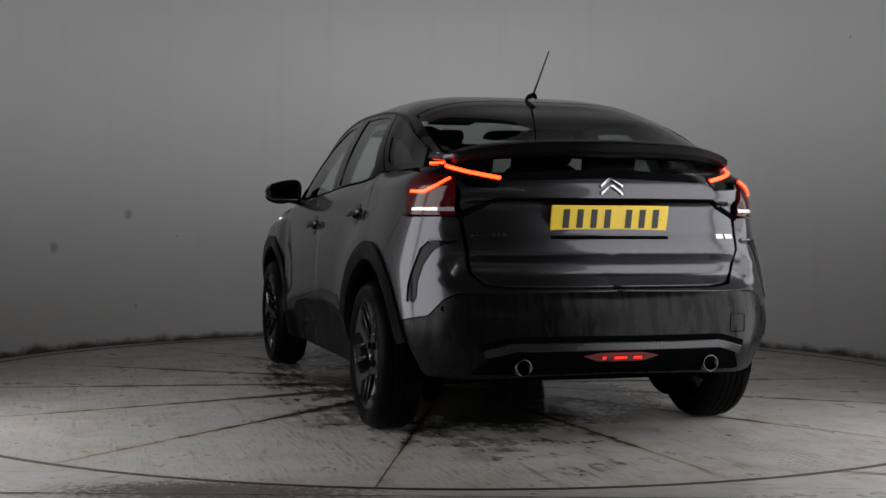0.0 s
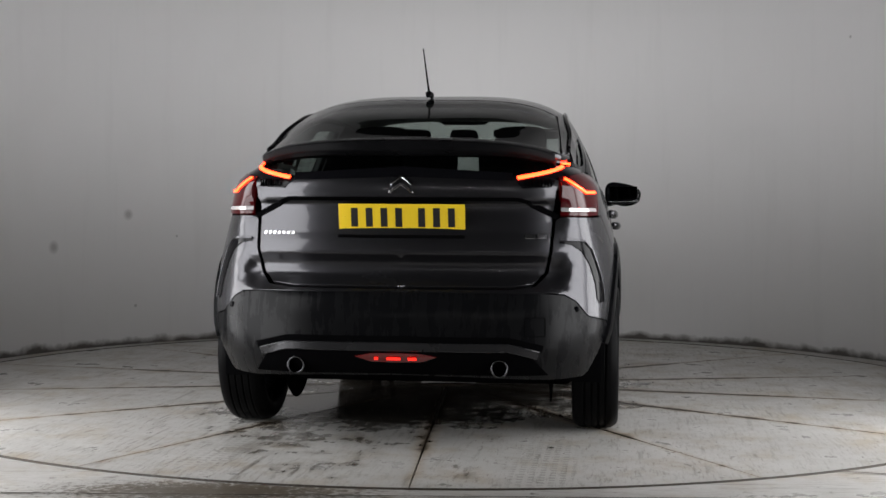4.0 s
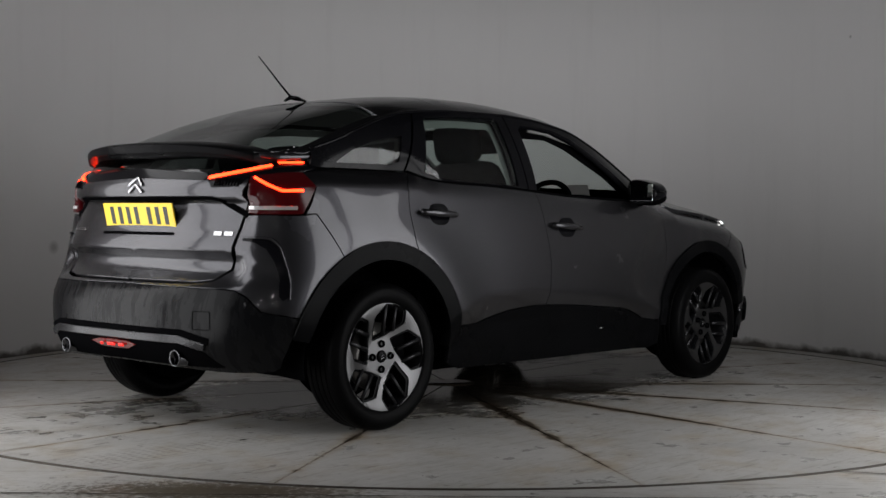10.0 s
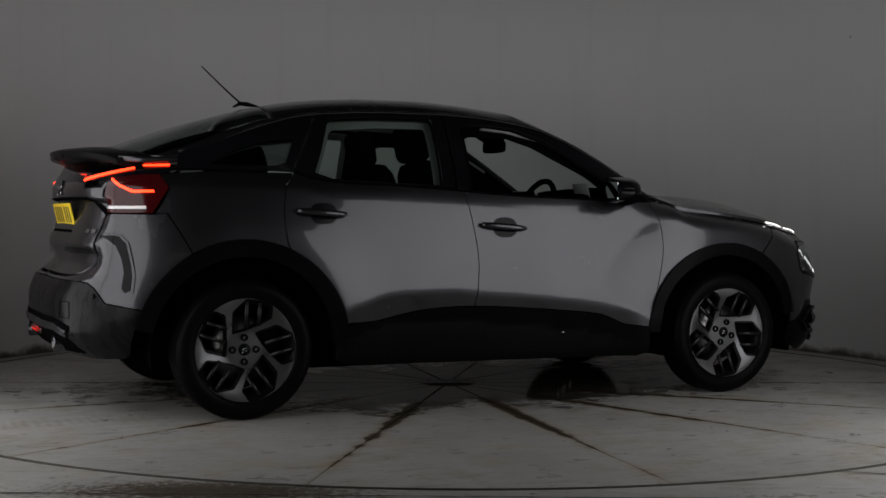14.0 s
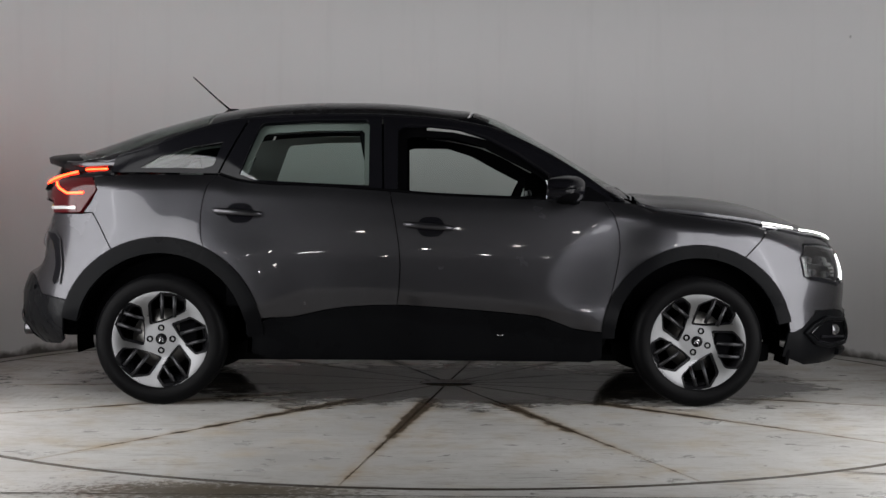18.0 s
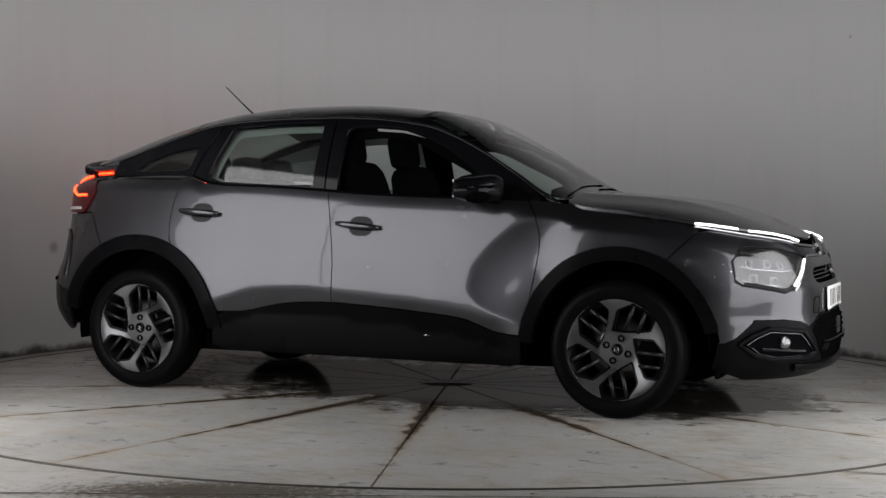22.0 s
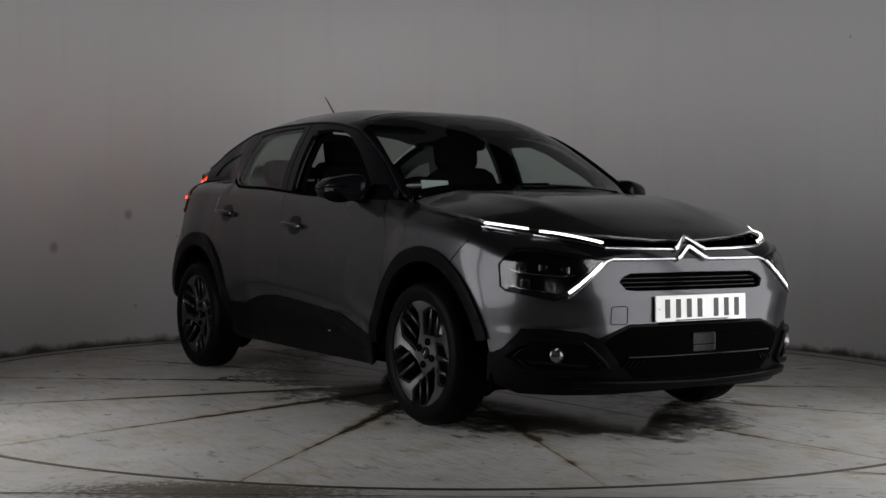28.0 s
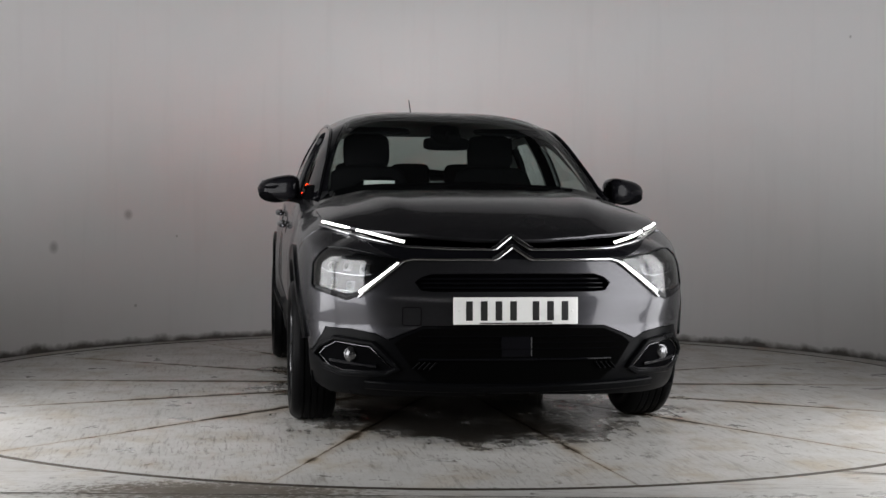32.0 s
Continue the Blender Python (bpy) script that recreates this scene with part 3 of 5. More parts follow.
def flare(x, z):
    r1 = math.hypot(x - AX, z - AZ)
    r2 = math.hypot(x + AX, z - AZ)
    back = 0.35 + 0.65 * sstep(0.95, 1.15, x)
    f = 0.022 * back * math.exp(-((r1 - 0.50) / 0.15) ** 2) + 0.024 * math.exp(-((r2 - 0.50) / 0.17) ** 2)
    # scoop in the door behind the front wheel
    d = min(0.30, ease(x - scoop_edge(z), 0.05))
    f -= (0.11 * d - 0.11 * d * d / 0.60) * sstep(1.28, 0.90, x) * sstep(0.40, 0.50, z) * sstep(0.97, 0.88, z)
    # folded lower edge of the doors
    f -= 0.30 * min(0.14, ease(door_fold(x) - z, 0.04)) * sstep(-0.98, -0.86, x) * sstep(0.86, 0.70, x)
    return f


def half(x, z):
    y = wide(z) - 0.006 - 0.022 * min(1.0, (x / 1.3) ** 2)
    depth = 0.10 if x > 0.8 else 0.08
    t = max(0.0, (z - (topline(x) - depth)) / depth)
    amount = 0.012 + 0.085 * sstep(0.75, 1.15, x) + 0.05 * sstep(-0.85, -1.25, x)
    return y - amount * min(t, 1.3) ** 2


def corner(s, a, b, n):
    """Plan of a rounded end: how far along and how far across."""
    p = s * PI / 2
    c, q = math.cos(p), math.sin(p)
    r = (abs(c) ** n + abs(q) ** n) ** (-1 / n)
    return a * r * q, b * r * c


def body(s, z, side=1):
    """Side and ends of the body. s is x along the flank; past 1.3 m it runs round the corner to the middle of the end at 2.3."""
    if -1.3 <= s <= 1.3:
        return (s, side * (half(s, z) + flare(s, z)), z)
    if s > 1.3:
        n = 3.2 + 0.6 * sstep(0.4, 0.7, z)
        dx, y = corner(min(s, 2.6) - 1.3, nose(z) - 1.3, 1.0, n)
        x = 1.3 + dx
        y *= half(1.3 + min(dx, 0.6), z)
        return (x, side * (y + flare(x, z) * sstep(0.0, 0.7, y)), z)
    n = 3.7
    dx, y = corner(-s - 1.3, -1.3 - tail(z), 1.0, n)
    w = y * half(-1.3 - min(dx, 0.5), z) * (1 - 0.05 * sstep(0.50, 0.28, z) * sstep(0.2, 0.5, dx))
    x = -1.3 - dx + gate(z) * sstep(0.70, 0.60, abs(w)) * sstep(0.2, 0.6, dx)
    return (x, side * (w + flare(x, z) * sstep(0.0, 0.7, y)), z)


def s_at_y(y, z, end=1):
    """Where round the corner the body is y metres from the middle."""
    lo, hi = 1.3, 2.3
    for _ in range(40):
        m = (lo + hi) / 2
        if body(end * m, z)[1] > abs(y):
            lo = m
        else:
            hi = m
    return end * (lo + hi) / 2


def s_at_x(x, z):
    if abs(x) <= 1.3:
        return x
    e = 1 if x > 0 else -1
    lo, hi = 1.3, 2.3
    for _ in range(40):
        m = (lo + hi) / 2
        if abs(body(e * m, z)[0]) < abs(x):
            lo = m
        else:
            hi = m
    return e * (lo + hi) / 2


def fy(*pts):
    return [(s_at_y(y, z, 1), z) for y, z in pts]


def ry(*pts):
    return [(s_at_y(y, z, -1), z) for y, z in pts]


def xz(*pts):
    return [(s_at_x(x, z), z) for x, z in pts]


# upper surfaces: bonnet, windscreen, roof and rear screen as height over the plan
ridge = curve([(-2.0, 1.212), (-1.784, 1.280), (-1.623, 1.337), (-1.463, 1.394), (-1.303, 1.440), (-1.144, 1.484), (-0.985, 1.514), (-0.826, 1.534), (-0.667, 1.545),
               (-0.508, 1.550), (-0.35, 1.551), (-0.19, 1.546), (-0.033, 1.534), (0.124, 1.516), (0.22, 1.507), (0.30, 1.485), (0.436, 1.428), (0.587, 1.347), (0.739, 1.259), (0.89, 1.168), (1.00, 1.103), (1.12, 1.04)])
rail_z = curve([(-2.0, 1.165), (-1.75, 1.200), (-1.482, 1.268), (-1.307, 1.333), (-1.161, 1.383), (-1.015, 1.421), (-0.928, 1.434), (-0.724, 1.450), (-0.55, 1.456), (-0.289, 1.457),
                (-0.087, 1.450), (0.086, 1.433), (0.288, 1.398), (0.432, 1.345), (0.605, 1.258), (0.806, 1.133), (0.907, 1.062), (1.05, 1.00)])
rail_y = curve([(-2.0, 0.63), (-1.7, 0.655), (-1.4, 0.655), (-1.1, 0.625), (-0.7, 0.607), (-0.2, 0.605), (0.2, 0.612), (0.6, 0.655), (0.9, 0.712), (1.1, 0.745)])


def upper(x, y, side=1):
    k = 4.2 + 0.8 * sstep(-1.0, -1.5, x) - 1.2 * sstep(0.2, 0.6, x)
    c, e = ridge(x), rail_z(x)
    return (x, y * side, c - (c - e) * min(1.2, abs(y) / rail_y(x)) ** k)


bonnet_mid = curve([(1.0, 1.082), (1.1, 1.074), (1.229, 1.068), (1.34, 1.060), (1.464, 1.047), (1.635, 1.018), (1.814, 0.969), (1.969, 0.910), (2.04, 0.878), (2.09, 0.848), (2.16, 0.815)])
bonnet_y = curve([(1.0, 0.74), (1.13, 0.755), (1.41, 0.775), (1.68, 0.765), (1.93, 0.70), (2.05, 0.60), (2.15, 0.5)])


def bonnet(x, y, side=1):
    c = bonnet_mid(x)
    e = topline(x) + 0.004
    q = abs(y) / bonnet_y(x)
    z = c - (c - e) * min(1.3, q) ** 3.4
    fold = 0.010 * math.exp(-((abs(y) - 0.50 + 0.10 * (x - 1.1)) / 0.07) ** 2) * sstep(2.0, 1.5, x)
    return (x, y * side, z + fold)


def belt_y(x):
    return half(x, topline(x)) - 0.012


def flank(x, z, side=1):
    """Side glass and pillars, leaning in from the waist to the roof rail."""
    zb, zr = topline(x), rail_z(x)
    t = (z - zb) / max(0.05, zr - zb)
    yb, yr = belt_y(x), rail_y(x) + 0.012
    return (x, side * (yb + (yr - yb) * t + 0.022 * 4 * t * (1 - t) * sstep(0.05, 0.3, zr - zb)), z)


# ---------------------------------------------------------------- the car: body parts
car = thing("car", "dark grey metallic compact crossover car, lamps lit, standing on the turntable", "car")


def arch(cx, r, a0, a1, step=8, dz=0.0):
    """Part of a wheel arch as points, angles in degrees from the front."""
    n = max(2, int(abs(a1 - a0) / step))
    return [(cx + r * math.cos(radians(a0 + (a1 - a0) * k / n)), AZ + dz + r * math.sin(radians(a0 + (a1 - a0) * k / n))) for k in range(n + 1)]


def to_s(pts):
    return [(s_at_x(x, z), z) for x, z in pts]


SILL = spline([(-0.88, 0.40), (-0.80, 0.434), (-0.69, 0.437), (-0.46, 0.484), (-0.21, 0.50), (0.04, 0.49), (0.40, 0.462), (0.576, 0.438), (0.716, 0.385), (0.86, 0.370)], 0.05)
B_LINE = [(-0.205, 1.068), (-0.178, 0.93), (-0.158, 0.80), (-0.150, 0.70), (-0.156, 0.57), (-0.166, 0.498)]
A_LINE = spline([(0.872, 1.026), (0.915, 0.96), (0.942, 0.87), (0.946, 0.79), (0.925, 0.66), (0.895, 0.52), (0.865, 0.370)], 0.05)
R_LINE = spline([(-1.070, 1.146), (-1.118, 1.09), (-1.138, 1.00), (-1.142, 0.90), (-1.135, 0.82), (-1.120, 0.775)], 0.05)
ARCH_R = 0.505


def belt(x0, x1, n=10):
    return [(x0 + (x1 - x0) * k / n, topline(x0 + (x1 - x0) * k / n)) for k in range(n + 1)]


def cut(line, x0, x1):
    return [p for p in line if min(x0, x1) <= p[0] <= max(x0, x1)]


for side in (-1, 1):
    sh = Shell()                                     # front door
    sh.add(body, belt(-0.205, 0.872) + A_LINE[1:] + list(reversed(cut(SILL, -0.166, 0.85))) + list(reversed(B_LINE))[:-1], side, step=0.022)
    sh.done("front_door", PAINT, car)
    sh = Shell()                                     # rear door, cut round the wheel arch
    low = [p for p in arch(-AX, ARCH_R, 63, 12)]
    sh.add(body, belt(-1.070, -0.205) + B_LINE[1:] + list(reversed(cut(SILL, -0.84, -0.17))) + list(reversed(low)) + list(reversed(R_LINE))[:-1], side, step=0.022)
    sh.done("rear_door", PAINT, car)
    sh = Shell()                                     # front wing
    wing_top = spline([(0.872, 1.026), (0.97, 1.020), (1.063, 1.008), (1.133, 0.990), (1.41, 0.958), (1.677, 0.920), (1.70, 0.905)], 0.06)
    low = arch(AX, ARCH_R - 0.03, 61, 172)
    sh.add(body, to_s(wing_top + [(1.695, 0.884), (1.62, 0.80), (1.565, 0.745)] + low + [(0.855, 0.372)]) + list(reversed(A_LINE))[1:-1], side, step=0.022)
    sh.done("front_wing", PAINT, car)
    sh = Shell()                                     # rear quarter
    low = arch(-AX, ARCH_R, 64, 119)
    sh.add(body, to_s([(-1.070, 1.146), (-1.3, 1.148), (-1.5, 1.148), (-1.70, 1.13), (-1.668, 1.064), (-1.70, 1.0), (-1.735, 0.95), (-1.685, 0.952), (-1.58, 0.771)] + list(reversed(low))) + list(reversed(R_LINE))[:-1], side)
    sh.done("rear_quarter_panel", PAINT, car)
    # plastic arches
    for cx, r_in, r_out in ((AX, 0.418, ARCH_R - 0.02), (-AX, 0.428, ARCH_R + 0.004)):
        sh = Shell()
        a0, a1 = (12, 178) if cx > 0 else (2, 168)
        sh.add(body, to_s(arch(cx, r_out, a0, a1, 6) + list(reversed(arch(cx, r_in, a0, a1, 6)))), side, gap=0.001, lip=0.05, push=0.013, step=0.018)
        sh.done("wheel_arch_trim", PLASTIC, car, "dark grey plastic wheel arch trim")
    sh = Shell()                                     # sill
    sh.add(body, SILL + [(0.86, 0.24), (0.80, 0.215), (-0.80, 0.225), (-0.89, 0.26)], side, push=0.006)
    sh.done("sill_cladding", PLASTIC, car, "dark grey plastic sill cladding")

# roof and glass
def mirrored(line):
    return line + [(x, -y) for x, y in reversed(line)]


sh = Shell()
edge = [(0.20, 0.0), (0.215, 0.30), (0.19, 0.55)] + [(x, rail_y(x) + 0.008) for x in np.arange(0.10, -1.12, -0.06)] + [(-1.13, 0.60), (-1.115, 0.35), (-1.105, 0.0)]
sh.add(upper, mirrored(edge)[:-1], 1, step=0.06)
sh.done("roof", PAINT, car)
for side in (-1, 1):
    sh = Shell()                                     # rear pillar skin between roof, rear screen and quarter glass
    sh.add(upper, [(-1.10, 0.595)] + [(x, rail_y(x) + 0.012) for x in np.linspace(-1.10, -1.64, 14)] + [(-1.72, 0.64), (-1.5, 0.625), (-1.3, 0.608)], side, gap=0.0)
    sh.done("rear_pillar", PAINT, car)
sh = Shell()
edge = [(-1.12, 0.0), (-1.128, 0.30), (-1.145, 0.588), (-1.3, 0.604), (-1.5, 0.621), (-1.70, 0.63), (-1.87, 0.615), (-1.90, 0.3), (-1.91, 0.0)]
sh.add(upper, mirrored(edge)[:-1], 1, step=0.06, lip=0.01)
rear_screen = sh.done("rear_screen", GLASS_DARK, car, "dark tinted sloping rear screen")
sh = Shell()
edge = [(0.225, 0.0), (0.235, 0.30), (0.215, 0.53), (0.45, 0.60), (0.70, 0.652), (0.95, 0.69), (1.03, 0.66), (1.07, 0.40), (1.085, 0.0)]
sh.add(upper, mirrored(edge)[:-1], 1, step=0.06, lip=0.01)
windscreen = sh.done("windscreen", GLASS_CLEAR, car, "clear raked windscreen")

# bonnet
sh = Shell()
edge = [(1.10, 0.0), (1.09, 0.35), (1.05, 0.62), (1.055, 0.735), (1.13, 0.748), (1.41, 0.768), (1.68, 0.758), (1.80, 0.70), (1.93, 0.59), (2.01, 0.46), (2.06, 0.32), (2.085, 0.15), (2.09, 0.0)]
sh.add(bonnet, mirrored(edge)[:-1], 1, step=0.045)
sh.done("bonnet", PAINT, car)

# front bumper skin with holes for lamps and grille
LAMP = [(0.812, 0.655), (0.806, 0.745), (0.780, 0.785), (0.745, 0.812), (0.690, 0.812), (0.447, 0.766), (0.453, 0.752), (0.640, 0.618), (0.680, 0.602), (0.800, 0.636)]
sh = Shell()
for side in (-1, 1):
    top = to_s([(1.565, 0.745), (1.62, 0.80), (1.695, 0.884)]) + fy((0.74, 0.885), (0.60, 0.850), (0.46, 0.812), (0.25, 0.800), (0.0, 0.797))
    low = fy((0.0, 0.500), (0.38, 0.497), (0.47, 0.462), (0.52, 0.44), (0.57, 0.465), (0.66, 0.478), (0.76, 0.478)) + to_s([(1.95, 0.464), (1.88, 0.393), (1.84, 0.374), (1.80, 0.37)])
    slot = fy((0.0, 0.711), (0.345, 0.709), (0.385, 0.695), (0.408, 0.676), (0.385, 0.645), (0.34, 0.640), (0.0, 0.640))
    sh.add(body, top + slot + low + to_s(arch(AX, ARCH_R - 0.03, 6, 60)), side, holes=[fy(*LAMP)], open_at=2.3, step=0.02)
sh.done("front_bumper", PAINT, car)
sh = Shell()
for side in (-1, 1):                                 # lower black bumper
    up = fy((0.0, 0.500), (0.38, 0.497), (0.47, 0.462), (0.52, 0.44), (0.57, 0.465), (0.66, 0.478), (0.76, 0.478)) + to_s([(1.95, 0.464), (1.88, 0.393), (1.84, 0.374), (1.80, 0.37)])
    sh.add(body, up + to_s([(1.77, 0.25), (1.9, 0.20)]) + fy((0.60, 0.20), (0.0, 0.215)), side, open_at=2.3, gap=0.001)
sh.done("lower_front_bumper", PLASTIC, car, "dark grey plastic lower bumper")

# rear bumper and tailgate
GATE = [(0.0, 0.663), (0.444, 0.664), (0.536, 0.674), (0.583, 0.718), (0.602, 0.811), (0.611, 0.949), (0.625, 1.05), (0.635, 1.10), (0.0, 1.13)]
sh = Shell()
for side in (-1, 1):
    sh.add(body, ry(*GATE), side, open_at=-2.3, step=0.025)
sh.done("tailgate", PAINT, car)
sh = Shell()
for side in (-1, 1):
    top = ry((0.0, 0.655), (0.444, 0.656), (0.545, 0.668), (0.592, 0.716), (0.611, 0.811), (0.619, 0.93), (0.636, 0.945)) + to_s([(-1.90, 0.947), (-1.746, 0.945), (-1.685, 0.952), (-1.58, 0.771)])
    low = to_s(arch(-AX, ARCH_R, 120, 155)) + to_s([(-1.80, 0.515), (-1.95, 0.545)]) + ry((0.753, 0.552), (0.707, 0.608), (0.662, 0.634), (0.58, 0.640), (0.0, 0.645))
    sh.add(body, top + low, side, open_at=-2.3)
sh.done("rear_bumper", PAINT, car)
sh = Shell()
for side in (-1, 1):
    up = to_s(arch(-AX, ARCH_R, 156, 182)) + to_s([(-1.86, 0.29), (-1.95, 0.285)]) + ry((0.60, 0.285), (0.3, 0.30), (0.0, 0.305), (0.0, 0.643), (0.58, 0.638), (0.662, 0.632), (0.707, 0.606), (0.753, 0.550)) + to_s([(-1.95, 0.543), (-1.80, 0.513)])
    sh.add(body, up, side, open_at=-2.3, gap=0.001)
sh.done("lower_rear_bumper", BUMPER, car, "dark grey plastic lower bumper with a wet film")

# ---------------------------------------------------------------- side glass and pillars
WIN_F = [(-0.165, 1.072), (-0.165, 1.385), (-0.135, 1.408), (0.0, 1.410), (0.145, 1.396), (0.288, 1.350), (0.432, 1.274), (0.576, 1.178), (0.68, 1.098), (0.735, 1.040), (0.40, 1.046), (0.0, 1.064)]
WIN_R = [(-0.962, 1.150), (-0.868, 1.396), (-0.845, 1.414), (-0.60, 1.432), (-0.33, 1.434), (-0.315, 1.420), (-0.312, 1.098), (-0.60, 1.108), (-0.88, 1.122)]
WIN_Q = [(-1.47, 1.180), (-1.37, 1.235), (-1.22, 1.285), (-1.055, 1.312), (-1.10, 1.195), (-1.15, 1.180)]


def rail_line(x0, x1, drop=0.0, n=12):
    return [(x0 + (x1 - x0) * k / n, rail_z(x0 + (x1 - x0) * k / n) - drop) for k in range(n + 1)]


def waist(x0, x1, rise=0.004, n=12):
    return [(x0 + (x1 - x0) * k / n, topline(x0 + (x1 - x0) * k / n) + rise) for k in range(n + 1)]


for side in (-1, 1):
    sh = Shell()
    sh.add(flank, waist(-0.235, 0.93) + rail_line(0.90, -0.245, 0.004), side, gap=0.002, lip=0.03, holes=[WIN_F])
    sh.done("front_window_frame", GLOSSBLACK, car, "gloss black window frame")
    sh = Shell()
    sh.add(flank, waist(-1.068, -0.24) + rail_line(-0.25, -0.925, 0.004), side, gap=0.002, lip=0.03, holes=[WIN_R])
    sh.done("rear_window_frame", GLOSSBLACK, car, "gloss black window frame")
    sh = Shell()
    sh.add(flank, waist(-1.62, -1.076) + rail_line(-0.935, -1.60, 0.004), side, gap=0.002, lip=0.03, holes=[WIN_Q])
    sh.done("quarter_window_frame", GLOSSBLACK, car, "gloss black rear quarter window surround")
    sh = Shell()
    sh.add(flank, WIN_Q, side, gap=-0.004, lip=0, push=-0.006)
    sh.done("quarter_window", GLASS_DEEP, car, "dark tinted glass")
    sh = Shell()
    sh.add(flank, WIN_R, side, gap=-0.004, lip=0, push=-0.006)
    sh.done("rear_door_window", GLASS_TINT, car, "greenish tinted glass, closed")
    if side > 0:
        sh = Shell()
        sh.add(flank, WIN_F, side, gap=-0.004, lip=0, push=-0.006)
        sh.done("front_door_window", GLASS_TINT, car, "greenish tinted glass, closed")
    # weather strip along the waist, gutter along the roof, pillar beside the windscreen
    part("waist_strip", tube([flank(x, topline(x) + 0.004, side) for x in np.linspace(-1.06, 0.86, 40)], 0.007), BLACK, car)
    part("roof_gutter", tube([(x, side * (rail_y(x) + 0.008), rail_z(x) + 0.001) for x in np.linspace(-1.60, 0.97, 60)], 0.0085), GLOSSBLACK, car)
    sh = Shell()
    sh.add(upper, [(0.19, 0.545), (0.10, rail_y(0.1)), (0.3, rail_y(0.3)), (0.5, rail_y(0.5)), (0.7, rail_y(0.7)), (0.9, rail_y(0.9)), (1.02, rail_y(1.02)), (0.96, 0.69), (0.70, 0.655), (0.45, 0.603), (0.215, 0.533)], side, gap=0.0, lip=0.03)
    sh.done("windscreen_pillar", GLOSSBLACK, car, "gloss black windscreen pillar")
    # dark band printed on the glass edges
sh = Shell()
edge = [(0.985, 0.0), (0.975, 0.35), (0.935, 0.62), (0.955, 0.688), (1.03, 0.66), (1.07, 0.40), (1.085, 0.0)]
sh.add(upper, mirrored(edge)[:-1], 1, gap=0.0, lip=0.0, step=0.06, push=-0.004)
sh.done("scuttle_band", BLACK, car, "black printed band and wiper tray")
sh = Shell()
edge = [(0.225, 0.0), (0.235, 0.30), (0.215, 0.53), (0.27, 0.54), (0.275, 0.15), (0.33, 0.12), (0.33, 0.0)]
sh.add(upper, mirrored(edge)[:-1], 1, gap=0.0, lip=0.0, step=0.06, push=-0.004)
sh.done("screen_header_band", BLACK, car, "black printed band round the mirror mount")
part("wiper_arm", tube([upper(1.02, -0.62), upper(1.0, -0.30), upper(0.985, 0.10)], 0.007), BLACK, car)
part("wiper_arm", tube([upper(1.03, -0.10), upper(1.01, 0.25), upper(0.985, 0.55)], 0.007), BLACK, car)

# inner shell that closes the gaps, floor pan and wheel housings
sh = Shell()
for side in (-1, 1):
    ring = [(-2.3, 0.30)] + to_s([(-1.86, 0.30)]) + list(reversed(arch(-AX, 0.43, 5, 182, 10))) + [(-0.86, 0.26), (0.86, 0.26)] + list(reversed(arch(AX, 0.43, -2, 175, 10))) + to_s([(1.85, 0.26)]) + [(2.3, 0.26), (2.3, 0.78)] + to_s([(1.70, 0.87), (1.40, 0.93), (1.10, 0.96)]) + [(0.85, 0.99)] + [(x, topline(x) - 0.02) for x in np.linspace(0.7, -1.3, 20)] + to_s([(-1.6, 1.10), (-1.85, 1.08)]) + [(-2.3, 1.08)]
    sh.add(body, ring, side, gap=0.0, lip=0.0, step=0.06, push=-0.05)
sh.done("inner_body", BLACK, car, "black inner body shell")
part("floor_pan", box(bmesh.new(), (3.25, 1.36, 0.10), pose(0.12, 0, 0.255), 0.03), BLACK, car, "black underbody")
# unseen solid boxes added in engine bay and boot to block light passing through
part("engine_bay_filler", box(bmesh.new(), (0.95, 1.20, 0.42), pose(1.52, 0, 0.52), 0.04), BLACK, car, "black engine bay filling")
part("boot_filler", box(bmesh.new(), (0.66, 1.05, 0.50), pose(-1.60, 0, 0.56), 0.04), BLACK, car, "black box filling the boot")
for x in (AX, -AX):
    for side in (-1, 1):
        bm = lathe([(0.40, -0.16), (0.425, 0.0), (0.425, 0.075)], 40, arc=radians(200), axis="y")
        bm.transform(pose(x, side * 0.735, AZ, 0, 10, 0) if side > 0 else pose(x, side * 0.735, AZ, 0, 10, 0) @ Matrix.Diagonal((1, -1, 1, 1)))
        part("wheel_housing", bm, BLACK, car, "black wheel housing liner")
        part("inner_wheel_wall", lathe([(0.0, 0.0), (0.33, 0.0)], 32, axis="y"), BLACK, car).location = (x, side * 0.585, AZ + 0.11)
part("rear_axle", tube([(-AX, -0.62, 0.30), (-AX, 0.62, 0.30)], 0.05), BLACK, car)
part("front_subframe", box(bmesh.new(), (0.35, 1.1, 0.09), pose(1.30, 0, 0.22), 0.02), BLACK, car)
part("silencer", tube([(-1.72, 0.40, 0.34), (-1.80, 0.10, 0.34)], 0.07, 12), BLACK, car, "black exhaust silencer box")
for side in (-1, 1):
    part("mud_deflector", box(bmesh.new(), (0.02, 0.22, 0.08), pose(1.80, side * 0.70, 0.245, 0, 8, 0), 0.005), BLACK, car)

# ---------------------------------------------------------------- wheels
HOLE = [(0.0, 0.955), (-0.22, 0.755), (-0.256, 0.70), (-0.24, 0.315), (-0.215, 0.287), (0.02, 0.345), (0.30, 0.455), (0.485, 0.555), (0.515, 0.60), (0.525, 0.79), (0.50, 0.83), (0.40, 0.885), (0.22, 0.94)]
RIM = 0.246


